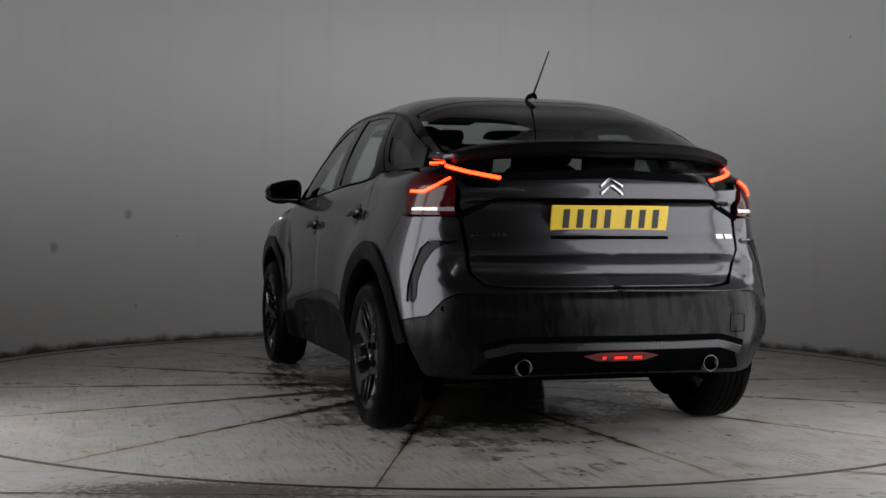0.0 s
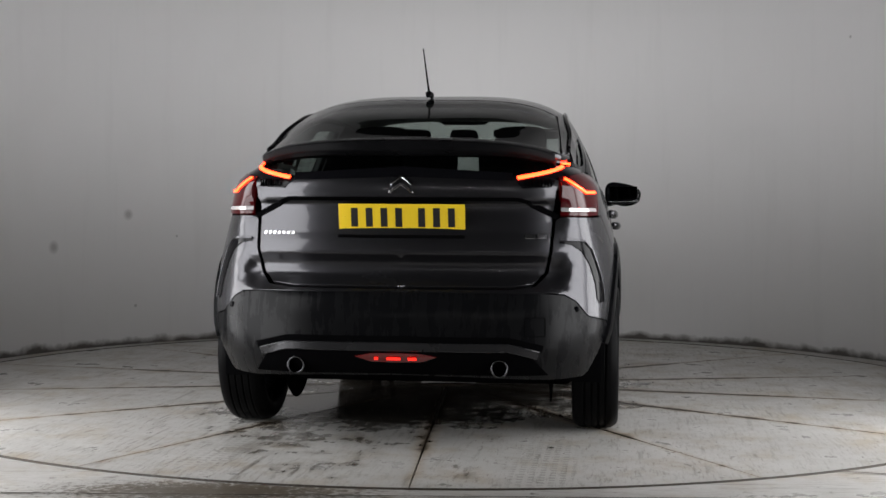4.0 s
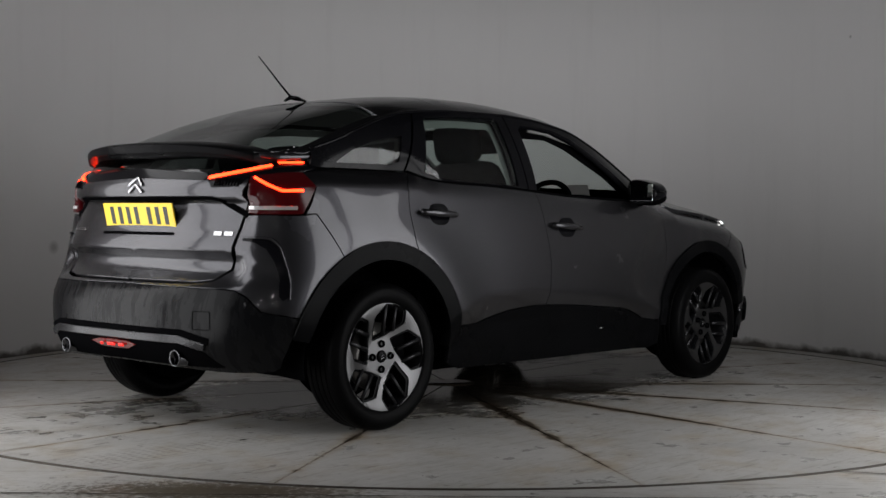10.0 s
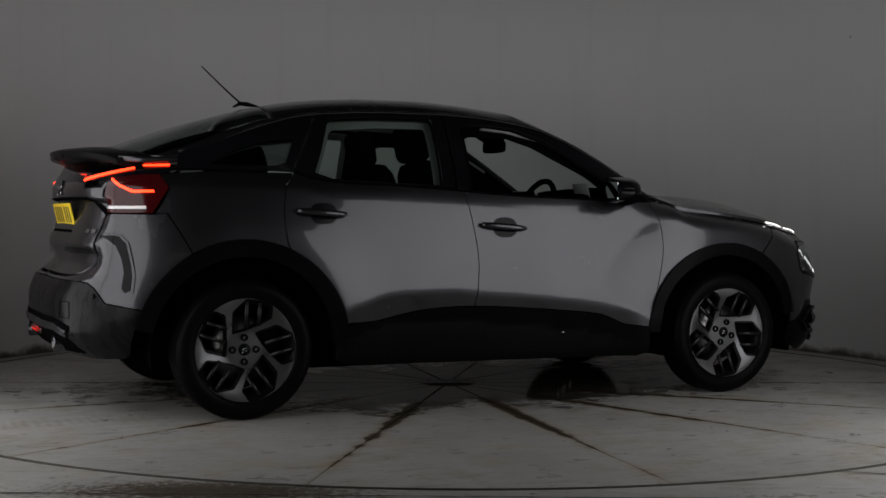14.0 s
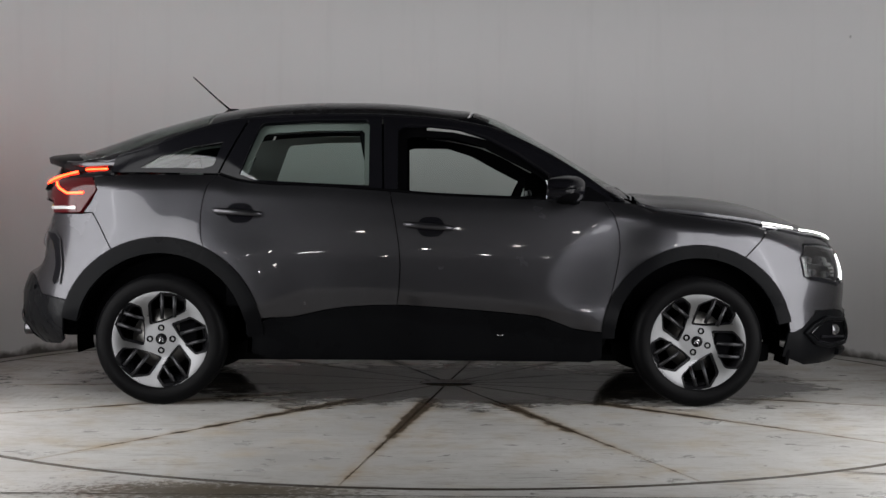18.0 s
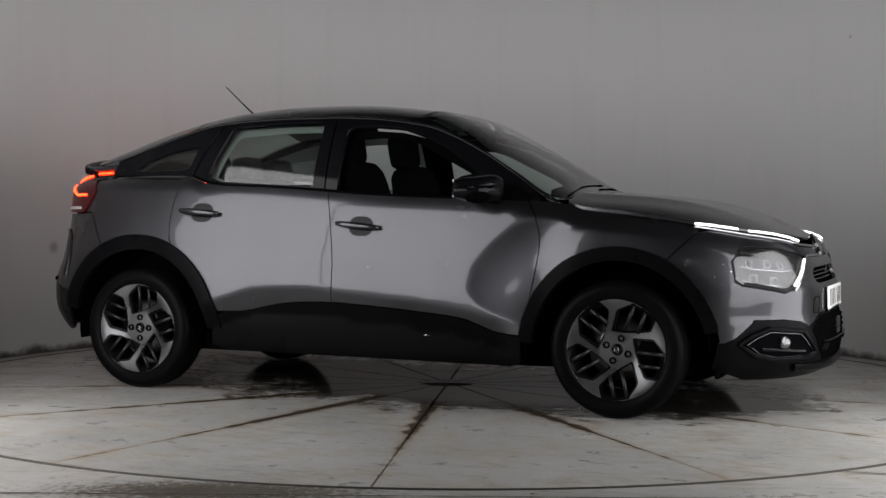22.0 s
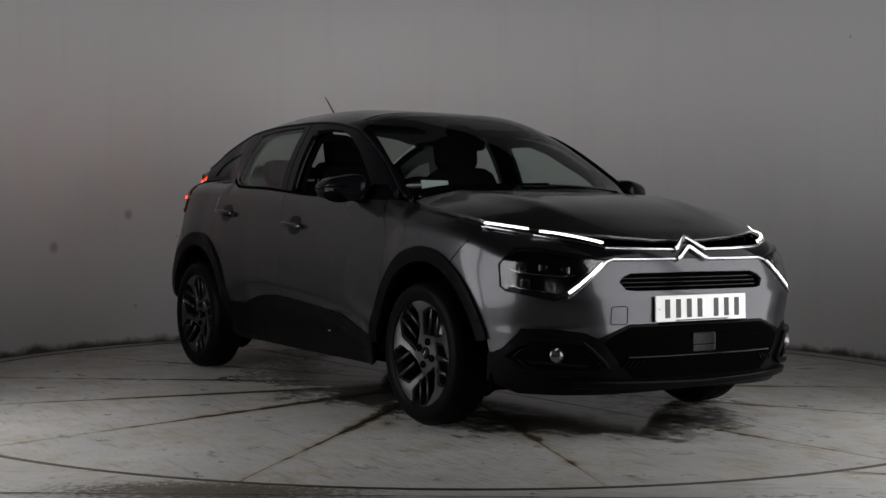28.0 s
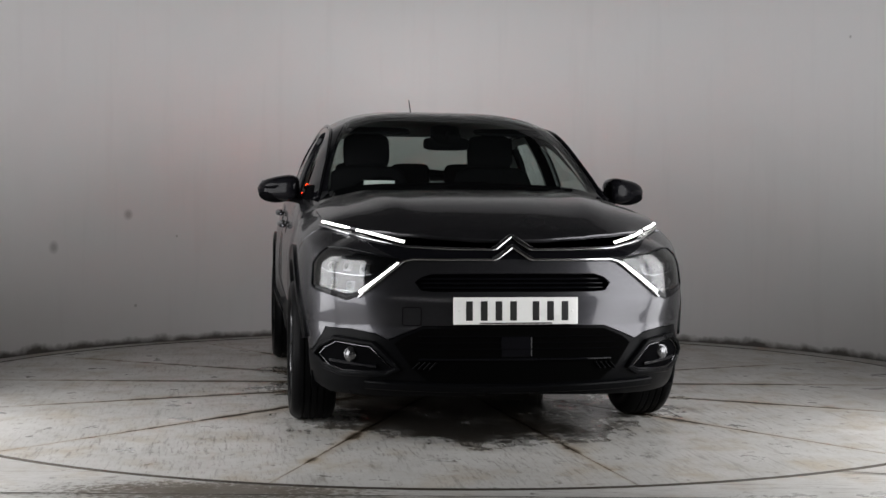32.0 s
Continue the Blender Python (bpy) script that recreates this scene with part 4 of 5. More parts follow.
def turn2(p, deg, k=1.0):
    c, s = math.cos(radians(deg)), math.sin(radians(deg))
    return ((p[0] * c - p[1] * s) * k, (p[0] * s + p[1] * c) * k)


def dish(a, b, side=1):
    """Outer face of the rim: slightly sunk towards the hub."""
    r = math.hypot(a, b)
    return (a, -(0.088 - 0.030 * sstep(0.24, 0.08, r)), b)


def tyre_mesh():
    prof = [(0.236, 0.06), (0.238, 0.088), (0.246, 0.094), (0.262, 0.099), (0.282, 0.1015), (0.300, 0.098), (0.312, 0.088), (0.320, 0.074)]
    tread = [(0.3235, 0.066)]
    for c in (0.045, 0.015, -0.015, -0.045):
        tread += [(0.325, c + 0.006), (0.325, c + 0.004), (0.318, c + 0.004), (0.318, c - 0.004), (0.325, c - 0.004), (0.325, c - 0.006)]
    tread += [(0.3235, -0.066)]
    bm = lathe(prof + tread + [(r, -h) for r, h in reversed(prof)], 72, axis="y")
    return bm


def make_wheel():
    w = part("wheel", lathe([(0.238, -0.088), (0.225, -0.075), (0.205, -0.04), (0.20, 0.07), (0.225, 0.085)], 64, axis="y"), ALLOYBLACK, car, "black barrelled alloy wheel with machined silver spokes")
    part("tyre", tyre_mesh(), RUBBER, w, "black rubber tyre")
    sh = Shell(mid=Vector((0, 0.5, 0)))
    circle = [(RIM * math.cos(radians(4 * k)), RIM * math.sin(radians(4 * k))) for k in range(90)]
    holes = [[turn2(p, 72 * k, RIM) for p in HOLE] for k in range(5)]
    sh.add(dish, circle, 1, gap=0.0, lip=0.022, step=0.016, holes=holes)
    sh.done("rim_face", ALLOY, w, "machined silver five-spoke rim face")
    for k in range(5):
        for off in (0.02, 0.27):
            a, b = turn2((off, 0.40 + 0.15 * off), 72 * k, RIM), turn2((off + 0.01, 0.93 - 0.25 * off), 72 * k, RIM)
            part("rim_slat", tube([(a[0], -0.062, a[1]), (b[0], -0.078, b[1])], 0.0085, 6, 1.2), RIMSLAT, w, "satin dark grey slat")
        sh = Shell(mid=Vector((0, 0.5, 0)))
        cx = sum(p[0] for p in HOLE) / len(HOLE)
        cy = sum(p[1] for p in HOLE) / len(HOLE)
        big = [turn2((cx + (p[0] - cx) * 1.0, cy + (p[1] - cy) * 1.0), 72 * k, RIM) for p in HOLE]
        small = [turn2((cx + (p[0] - cx) * 0.87, cy + (p[1] - cy) * 0.89), 72 * k, RIM) for p in HOLE]
        sh.add(dish, big, 1, gap=0.0, lip=0.03, step=0.02, holes=[small], push=-0.007)
        sh.done("pocket_edge", ALLOYBLACK, w, "gloss black pocket edge")
    for k in range(4):
        x, z = 0.056 * math.cos(radians(90 * k)), 0.056 * math.sin(radians(90 * k))
        bolt = part("wheel_bolt", lathe([(0.0, 0.010), (0.009, 0.010), (0.010, -0.001), (0.0155, -0.002), (0.0165, 0.004), (0.0165, 0.02)], 14, axis="y"), BLACK, w)
        bolt.location = (x, -0.066, z)
    cap = part("centre_cap", lathe([(0.0, -0.004), (0.024, -0.003), (0.028, 0.002), (0.028, 0.012)], 24, axis="y"), ALLOYBLACK, w)
    cap.location = (0, -0.064, 0)
    for dz in (0.004, -0.008):
        part("cap_mark", tube([(-0.014, -0.0055, dz - 0.006), (0, -0.0055, dz + 0.006), (0.014, -0.0055, dz - 0.006)], 0.0022, 6), CHROME, cap, "small chrome chevron mark")
    disc = part("brake_disc", lathe([(0.06, -0.012), (0.15, -0.012), (0.15, 0.012), (0.06, 0.012)], 40, axis="y"), STEEL, w)
    disc.location = (0, 0.0, 0)
    part("caliper", box(bmesh.new(), (0.09, 0.07, 0.12), pose(0.13, 0.0, 0.03), 0.012), BLACK, w)
    return w


first = make_wheel()
first.location = (-AX, -0.784, AZ)
for x, side, spin in ((AX, -1, 20), (-AX, 1, 40), (AX, 1, 10)):
    made = copy_thing(first, pose(x, side * 0.784, AZ, 0, 0, 180 if side > 0 else 0) @ pose(0, 0, 0, 0, spin, 0))

# ---------------------------------------------------------------- door handles and mirrors
for side in (-1, 1):
    for x0, z0, x1, z1 in ((-1.081, 0.966, -0.840, 0.949), (-0.131, 0.904, 0.110, 0.884)):
        cx, cz = (x0 + x1) / 2 + 0.012, (z0 + z1) / 2 - 0.004
        ring = [(cx + 0.068 * abs(math.cos(a)) ** 0.7 * (1 if math.cos(a) > 0 else -1), cz + 0.050 * math.sin(a)) for a in np.linspace(0, 2 * PI, 24, endpoint=False)]
        sh = Shell()
        sh.add(body, ring, side, gap=0.0, lip=0.004, step=0.02, push=0.0025)
        sh.done("handle_cup", GLOSSBLACK, car, "black handle recess")
        pts, rad = [], []
        for k in range(13):
            t = k / 12
            x, z = x0 + (x1 - x0) * t, z0 + (z1 - z0) * t
            p = Vector(body(x, z, side)) + Vector((0, side * (0.012 + 0.024 * math.sin(PI * t) ** 0.5), 0))
            pts.append(p)
            rad.append(0.008 + 0.007 * math.sin(PI * min(1, 0.08 + 0.9 * t)) ** 0.5)
        part("door_handle", tube(pts, rad, 10, 1.1), PAINT, car, "grey painted door handle")


def mirror(side):
    bm = bmesh.new()
    bmesh.ops.create_uvsphere(bm, u_segments=28, v_segments=18, radius=1.0)
    for v in bm.verts:
        x, y, z = v.co
        k = 3.2
        f = (abs(x) ** k + abs(y) ** k + abs(z) ** k) ** (-1 / k)
        x, y, z = x * f, y * f, z * f
        tip = (y + 1) / 2                                   # 0 at the door, 1 outside
        zz = z * (0.078 - 0.018 * tip) + 0.010 * (1 - tip) - (0.012 * tip if z > 0 else -0.012 * tip)
        xx = max(x, -0.55) * (0.130 - 0.055 * tip * (x > 0)) - 0.035 * tip
        v.co = (xx, y * 0.106, zz)
    smooth_mesh(bm)
    bm.transform(Matrix.Translation((0.665, side * 0.915, 1.075)) @ Matrix.Diagonal((1, side, 1, 1)))
    bmesh.ops.recalc_face_normals(bm, faces=bm.faces)
    m = part("door_mirror", bm, GLOSSBLACK, car, "gloss black door mirror")
    bm = bmesh.new()
    bmesh.ops.create_uvsphere(bm, u_segments=24, v_segments=12, radius=1.0)
    for v in bm.verts:
        x, y, z = v.co
        v.co = (max(x, -0.5) * 0.075 - 0.015, y * 0.088, min(z, 0.45) * 0.045)
    smooth_mesh(bm)
    bm.transform(Matrix.Translation((0.672, side * 0.928, 1.052)))
    part("mirror_shell", bm, BLACK, m, "black plastic mirror shell")
    part("mirror_glass", box(bmesh.new(), (0.004, 0.165, 0.092), pose(0.577, side * 0.918, 1.078, 0, 0, side * 9.5), 0.0015), MIRROR, m, "mirror glass")
    part("mirror_foot", tube([(0.72, side * 0.80, 1.018), (0.705, side * 0.84, 1.022), (0.69, side * 0.88, 1.03)], [0.030, 0.026, 0.024], 12, 0.55), BLACK, m)
    sh = Shell()
    sh.add(flank, [(0.66, 1.036), (0.90, 1.030), (0.80, 1.095), (0.70, 1.098)], side, gap=0.0, lip=0.004, push=0.004)
    sh.done("mirror_triangle", BLACK, m)
    part("mirror_indicator", tube([(0.742, side * 0.90, 1.083), (0.715, side * 0.975, 1.08), (0.67, side * 1.006, 1.076)], 0.006, 6), LENS, m, "clear indicator strip")


mirror(-1)
mirror(1)
# ---------------------------------------------------------------- front end
def on(s, z, side, out=0.0):
    """A point of the body, moved outward."""
    sh = Shell()
    p, n = sh.point(body, s, z, side, out)
    return p


def front(y, z, out=0.0):
    return on(s_at_y(abs(y), z, 1), z, 1 if y > 0 else -1, out)


def rear(y, z, out=0.0):
    return on(s_at_y(abs(y), z, -1), z, 1 if y > 0 else -1, out)


def strip(pts, width, thick, bm=None):
    """A flat bar of rectangular section with softened edges along points (place, outward, across)."""
    bm = bm or bmesh.new()
    rings = []
    for p, n, u in pts:
        a, b = u * (width / 2), n * thick
        c = min(width, thick) * 0.25
        un, nn = u.normalized() * c, n.normalized() * c
        rings.append([bm.verts.new(q) for q in (p - a, p - a + b - nn, p - a + b + un, p + a + b - un, p + a + b - nn, p + a)])
    for r, q in zip(rings, rings[1:]):
        for k in range(6):
            bm.faces.new((r[k], r[(k + 1) % 6], q[(k + 1) % 6], q[k]))
    bm.faces.new(rings[0])
    bm.faces.new(list(reversed(rings[-1])))
    bmesh.ops.recalc_face_normals(bm, faces=bm.faces)
    return bm


def body_strip(line, end, width, thick, out=0.0, sides=None):
    """A bar laid on the body along (y, z) points of the front (end 1) or rear (end -1)."""
    pts = []
    sh = Shell()
    pos = []
    for y, z in line:
        p, n = sh.point(body, s_at_y(abs(y), z, end), z, 1 if y > 0 else -1, out)
        pos.append((p, n))
    for i, (p, n) in enumerate(pos):
        d = pos[min(i + 1, len(pos) - 1)][0] - pos[max(i - 1, 0)][0]
        pts.append((p, n, n.cross(d).normalized()))
    return strip(pts, width, thick)


def dense(pts, step=0.025):
    out = []
    for a, b in zip(pts, pts[1:]):
        k = max(1, int(math.dist(a, b) / step))
        out += [tuple(a[i] + (b[i] - a[i]) * j / k for i in range(len(a))) for j in range(k)]
    return out + [pts[-1]]


# small bright mark on the sill cladding under each front door
for side in (-1, 1):
    part("sill_mark", tube([on(0.335, 0.352, side, 0.008), on(0.352, 0.353, side, 0.010), on(0.370, 0.351, side, 0.008)], [0.002, 0.005, 0.002], 8), CHROME, car, "small bright sill mark")

# black band between the two chrome lines, and the chrome with its double chevron
sh = Shell()
for side in (-1, 1):
    sh.add(body, fy((0.0, 0.835), (0.09, 0.812), (0.46, 0.825), (0.60, 0.862), (0.755, 0.908), (0.758, 0.893), (0.60, 0.842), (0.445, 0.762), (0.0, 0.770)), side, gap=0, lip=0.01, push=0.003, open_at=2.3)
sh.done("nose_band", GLOSSBLACK, car, "gloss black band between the chrome lines")
for sgn in (-1, 1):
    part("upper_chrome_line", body_strip([(sgn * y, z) for y, z in dense([(0.075, 0.806), (0.25, 0.808), (0.44, 0.816), (0.60, 0.848), (0.70, 0.878), (0.765, 0.897)])], 1, 0.010, 0.008, 0.003), CHROME, car)
    part("lower_chrome_line", body_strip([(sgn * y, z) for y, z in dense([(0.075, 0.766), (0.25, 0.766), (0.42, 0.767), (0.455, 0.758), (0.635, 0.612)])], 1, 0.010, 0.008, 0.003), CHROME, car)
for dz, peak in ((0.806, 0.852), (0.766, 0.812)):
    part("chevron_badge", body_strip([(-0.085, dz), (-0.07, dz + 0.004), (-0.008, peak), (0.0, peak + 0.002), (0.008, peak), (0.07, dz + 0.004), (0.085, dz)], 1, 0.020, 0.016, 0.004), CHROME, car, "chrome chevron badge")

for sgn in (-1, 1):
    for a, b in (((0.750, 0.905), (0.650, 0.881)), ((0.622, 0.872), (0.445, 0.829))):
        part("daytime_lamp", body_strip([(sgn * y, z) for y, z in dense([a, b])], 1, 0.011, 0.006, 0.013), WHITEGLOW, car, "lit white daytime running lamp")

    lamp = part("headlamp", body_strip([(sgn * y, z) for y, z in dense(LAMP + [LAMP[0]])], 1, 0.008, 0.012, -0.006), GLOSSBLACK, car, "clear headlamp with dark inner modules and a lit white edge")
    side = sgn
    sh = Shell()
    sh.add(body, fy(*LAMP), side, gap=0.0, lip=0.0, push=-0.075)
    sh.done("headlamp_back", GLOSSBLACK, lamp, "dark lamp housing")
    sh = Shell()
    sh.add(body, fy(*LAMP), side, gap=0.003, lip=0.0, push=0.001)
    sh.done("headlamp_lens", LENS, lamp, "clear lamp cover")
    for y, z, w in ((0.765, 0.742, 0.045), (0.700, 0.745, 0.05), (0.625, 0.738, 0.05), (0.765, 0.672, 0.05), (0.690, 0.662, 0.05)):
        aim = (front(sgn * y, z, 0.2) - front(sgn * y, z, 0.0)).to_track_quat("Z", "Y").to_matrix().to_4x4()
        bm = box(bmesh.new(), (w, 0.046, 0.03), Matrix.Translation(front(sgn * y, z, -0.055)) @ aim, 0.012)
        part("lamp_module", bm, DARKMIRROR, lamp, "dark square projector module")
        lens = lathe([(0.0, 0.008), (0.010, 0.006), (0.016, 0.0)], 16)
        lens.transform(Matrix.Translation(front(sgn * y, z, -0.030)) @ aim)
        part("module_lens", lens, GLOSSBLACK, lamp)
    for row in (((0.790, 0.728), (0.77, 0.716), (0.70, 0.708), (0.640, 0.704), (0.59, 0.712)), ((0.795, 0.662), (0.77, 0.648), (0.72, 0.640), (0.67, 0.638))):
        part("module_line", body_strip([(sgn * y, z) for y, z in dense(row)], 1, 0.004, 0.006, -0.026), CHROME, lamp)
    part("lamp_edge_light", body_strip([(sgn * y, z) for y, z in dense([(0.474, 0.750), (0.630, 0.632)])], 1, 0.012, 0.006, 0.003), WHITEGLOW, lamp, "lit white edge strip")
    part("lamp_tray", body_strip([(sgn * y, z) for y, z in dense([(0.634, 0.630), (0.680, 0.613), (0.796, 0.646)])], 1, 0.018, 0.010, -0.004), GLOSSBLACK, lamp, "black lower edge of the lamp")
    part("lamp_edge_frame", body_strip([(sgn * y, z) for y, z in dense([(0.492, 0.757), (0.636, 0.645)])], 1, 0.012, 0.012, -0.022), GLOSSBLACK, lamp)

# upper grille slot
sh = Shell()
for side in (-1, 1):
    sh.add(body, fy((0.0, 0.72), (0.36, 0.718), (0.42, 0.676), (0.36, 0.632), (0.0, 0.63)), side, gap=0, lip=0, push=-0.045, open_at=2.3)
sh.done("upper_grille", BLACK, car, "black upper grille slot")
for z in (0.660, 0.678, 0.696):
    part("grille_bar", body_strip([(y, z) for y in np.linspace(-0.385, 0.385, 24)], 1, 0.007, 0.02, -0.040), GLOSSBLACK, car)

# lower front: dark intake, slats, radar cover, fog lamps in dark frames
sh = Shell()
for side in (-1, 1):
    sh.add(body, fy((0.0, 0.490), (0.375, 0.487), (0.455, 0.455), (0.495, 0.425), (0.43, 0.335), (0.36, 0.275), (0.0, 0.27)), side, gap=0, lip=0.006, push=0.003, open_at=2.3)
sh.done("lower_intake", surface("deep_black_mesh", (0.0018, 0.0018, 0.0018), 0.7, spec=0.0), car, "black lower air intake")
for z, w in ((0.455, 0.40), (0.43, 0.42), (0.405, 0.44)):
    part("intake_slat", body_strip([(y, z) for y in np.linspace(-w, w, 24)], 1, 0.005, 0.006, 0.003), BLACK, car)
part("intake_lip", body_strip([(y, 0.365) for y in np.linspace(-0.40, 0.40, 24)], 1, 0.008, 0.012, 0.003), GLOSSBLACK, car)
part("lower_lip", body_strip([(y, 0.245 + 0.02 * abs(y)) for y in np.linspace(-0.60, 0.60, 32)], 1, 0.035, 0.02, 0.0), PLASTIC, car, "dark grey chin strip")
part("radar_cover", box(bmesh.new(), (0.02, 0.13, 0.085), pose(2.236, 0, 0.415), 0.006), GLOSSBLACK, car, "black square sensor cover")
for sgn in (-1, 1):
    for k in range(4):
        y = 0.33 + 0.022 * k
        part("side_louvre", body_strip([(sgn * y, 0.352), (sgn * (y + 0.025), 0.325)], 1, 0.006, 0.012, 0.003), PLASTIC, car)
    FOG = [(0.792, 0.366), (0.768, 0.405), (0.717, 0.440), (0.576, 0.424), (0.480, 0.325), (0.52, 0.302), (0.693, 0.296), (0.750, 0.315)]
    fog = part("fog_lamp", body_strip([(sgn * y, z) for y, z in dense(FOG + [FOG[0], FOG[1]])], 1, 0.020, 0.026, -0.004), PLASTIC, car, "fog lamp in a dark grey angular frame")
    sh = Shell()
    sh.add(body, fy(*FOG), sgn, gap=0.0, lip=0.0, push=0.004)
    sh.done("fog_recess", BLACK, fog, "black recess")
    part("fog_frame_line", body_strip([(sgn * y, z) for y, z in dense([(0.755, 0.33), (0.69, 0.308), (0.53, 0.314), (0.492, 0.33)])], 1, 0.006, 0.010, 0.006), GLOSSBLACK, fog, "thin glossy edge line")
    rim = [(0.774, 0.366), (0.752, 0.396), (0.712, 0.424), (0.586, 0.410), (0.502, 0.326), (0.528, 0.314), (0.688, 0.309), (0.738, 0.325)]
    part("fog_edge", body_strip([(sgn * y, z) for y, z in dense(rim + [rim[0], rim[1]])], 1, 0.004, 0.006, 0.006), DARKMIRROR, fog, "thin bright inner edge")
    part("fog_shelf", body_strip([(sgn * y, z) for y, z in dense([(0.735, 0.345), (0.66, 0.340), (0.56, 0.332)])], 1, 0.014, 0.012, 0.004), GLOSSBLACK, fog, "gloss black shelf under the lamp")
    bm = lathe([(0.0, 0.022), (0.014, 0.020), (0.026, 0.010), (0.030, 0.0), (0.034, 0.002), (0.034, -0.02)], 24)
    aim = (Vector((1, 0, 0))).to_track_quat("Z", "Y").to_matrix().to_4x4()
    bm.transform(Matrix.Translation(front(sgn * 0.655, 0.374, 0.006)) @ aim @ Matrix.Scale(0.95, 4))
    part("fog_glass", bm, surface("fog_lamp_glass", (0.16, 0.16, 0.165), 0.2, metal=0.9), fog, "round clear fog lamp")
COVER = [(-0.455, 0.575), (-0.462, 0.568), (-0.462, 0.507), (-0.455, 0.500), (-0.395, 0.500), (-0.388, 0.507), (-0.388, 0.568), (-0.395, 0.575)]
part("tow_eye_cover", body_strip(dense(COVER + [COVER[0]], 0.02), 1, 0.003, 0.0012, 0.0006), BLACK, car, "square tow eye cover seam")


def plate(x, z, lean, face, flip, name, label):
    """A number plate; its characters are drawn as plain bars."""
    m = pose(x, 0, z, 0, lean, 0)
    p = part(name, box(bmesh.new(), (0.008, 0.52, 0.111), m, 0.003), face, car, label)
    y = -0.219
    for k in range(7):
        w = 0.05
        c = y + w / 2
        bm = box(bmesh.new(), (0.0016, w * 0.56, 0.079), m @ Matrix.Translation((flip * 0.0046, flip * c, 0)), 0.0004, 1)
        part("plate_mark", bm, INK, p)
        y += w + (0.011 if k != 3 else 0.044)
    for s in (-1, 1):
        bm = lathe([(0.0, 0.002), (0.005, 0.0015), (0.006, 0.0)], 10)
        bm.transform(m @ Matrix.Translation((flip * 0.0042, s * 0.235, 0)) @ pose(0, 0, 0, 0, 90 * flip, 0))
        part("plate_screw", bm, face, p)
    part("plate_footer", box(bmesh.new(), (0.001, 0.30, 0.005), m @ Matrix.Translation((flip * 0.0046, 0, -0.0505)), 0.0), INK, p)
    return p


plate(2.222, 0.561, -2.0, PLATEW, 1, "front_number_plate", "white front number plate with black marks")
plate(-2.016, 0.941, -13.0, PLATEY, -1, "rear_number_plate", "yellow rear number plate with black marks")
part("plate_holder", box(bmesh.new(), (0.012, 0.46, 0.02), pose(2.214, 0, 0.503), 0.003), BLACK, car)
# ---------------------------------------------------------------- rear end
# spoiler as a wing lofted across the car
def spoiler():
    bm = bmesh.new()
    rings = []
    for k in range(33):
        y = -0.615 + 1.23 * k / 32
        q = abs(y) / 0.615
        z = 1.256 - 0.030 * q ** 2.2 - 0.022 * q ** 8
        back = -2.066 + 0.19 * q ** 2.6
        lead = -1.80 + 0.13 * q ** 3
        th = 0.050 - 0.014 * q
        prof = [(lead, z + 0.020 - 0.03 * q ** 2), (lead + (back - lead) * 0.5, z + 0.014), (back + 0.03, z + 0.003), (back, z - 0.006), (back + 0.006, z - th * 0.9), (back + 0.05, z - th * 1.25), (lead + (back - lead) * 0.45, z - th * 1.4), (lead - 0.02, z - 0.03)]
        rings.append([bm.verts.new((x, y, zz)) for x, zz in prof])
    for a, b in zip(rings, rings[1:]):
        for i in range(8):
            bm.faces.new((a[i], b[i], b[(i + 1) % 8], a[(i + 1) % 8]))
    bm.faces.new(rings[0])
    bm.faces.new(list(reversed(rings[-1])))
    bmesh.ops.recalc_face_normals(bm, faces=bm.faces)
    smooth_mesh(bm)
    me = part("spoiler", bm, surface("dark_gloss_spoiler", (0.005, 0.005, 0.0055), 0.3, spec=0.03), car, "gloss black rear spoiler")
    mod = me.modifiers.new("soft", "BEVEL")
    mod.width, mod.segments, mod.limit_method = 0.004, 2, "ANGLE"
    part("high_brake_lamp", box(bmesh.new(), (0.012, 0.22, 0.008), pose(-2.052, 0, 1.226), 0.002), REDLENS, me, "unlit red brake lamp strip")


spoiler()
sh = Shell()
for side in (-1, 1):
    sh.add(body, ry((0.0, 1.130), (0.44, 1.105), (0.60, 1.14), (0.615, 1.21), (0.0, 1.235)), side, gap=0.0, lip=0.006, open_at=-2.3)
sh.done("lower_rear_window", GLASS_DEEP, car, "dark lower rear window under the spoiler")
sh = Shell()
for side in (-1, 1):
    sh.add(body, ry((0.0, 1.148), (0.45, 1.122), (0.45, 1.092), (0.0, 1.106)), side, gap=0.0, lip=0.006, open_at=-2.3, push=0.003)
sh.done("gate_trim", GLOSSBLACK, car, "gloss black trim over the tailgate panel")

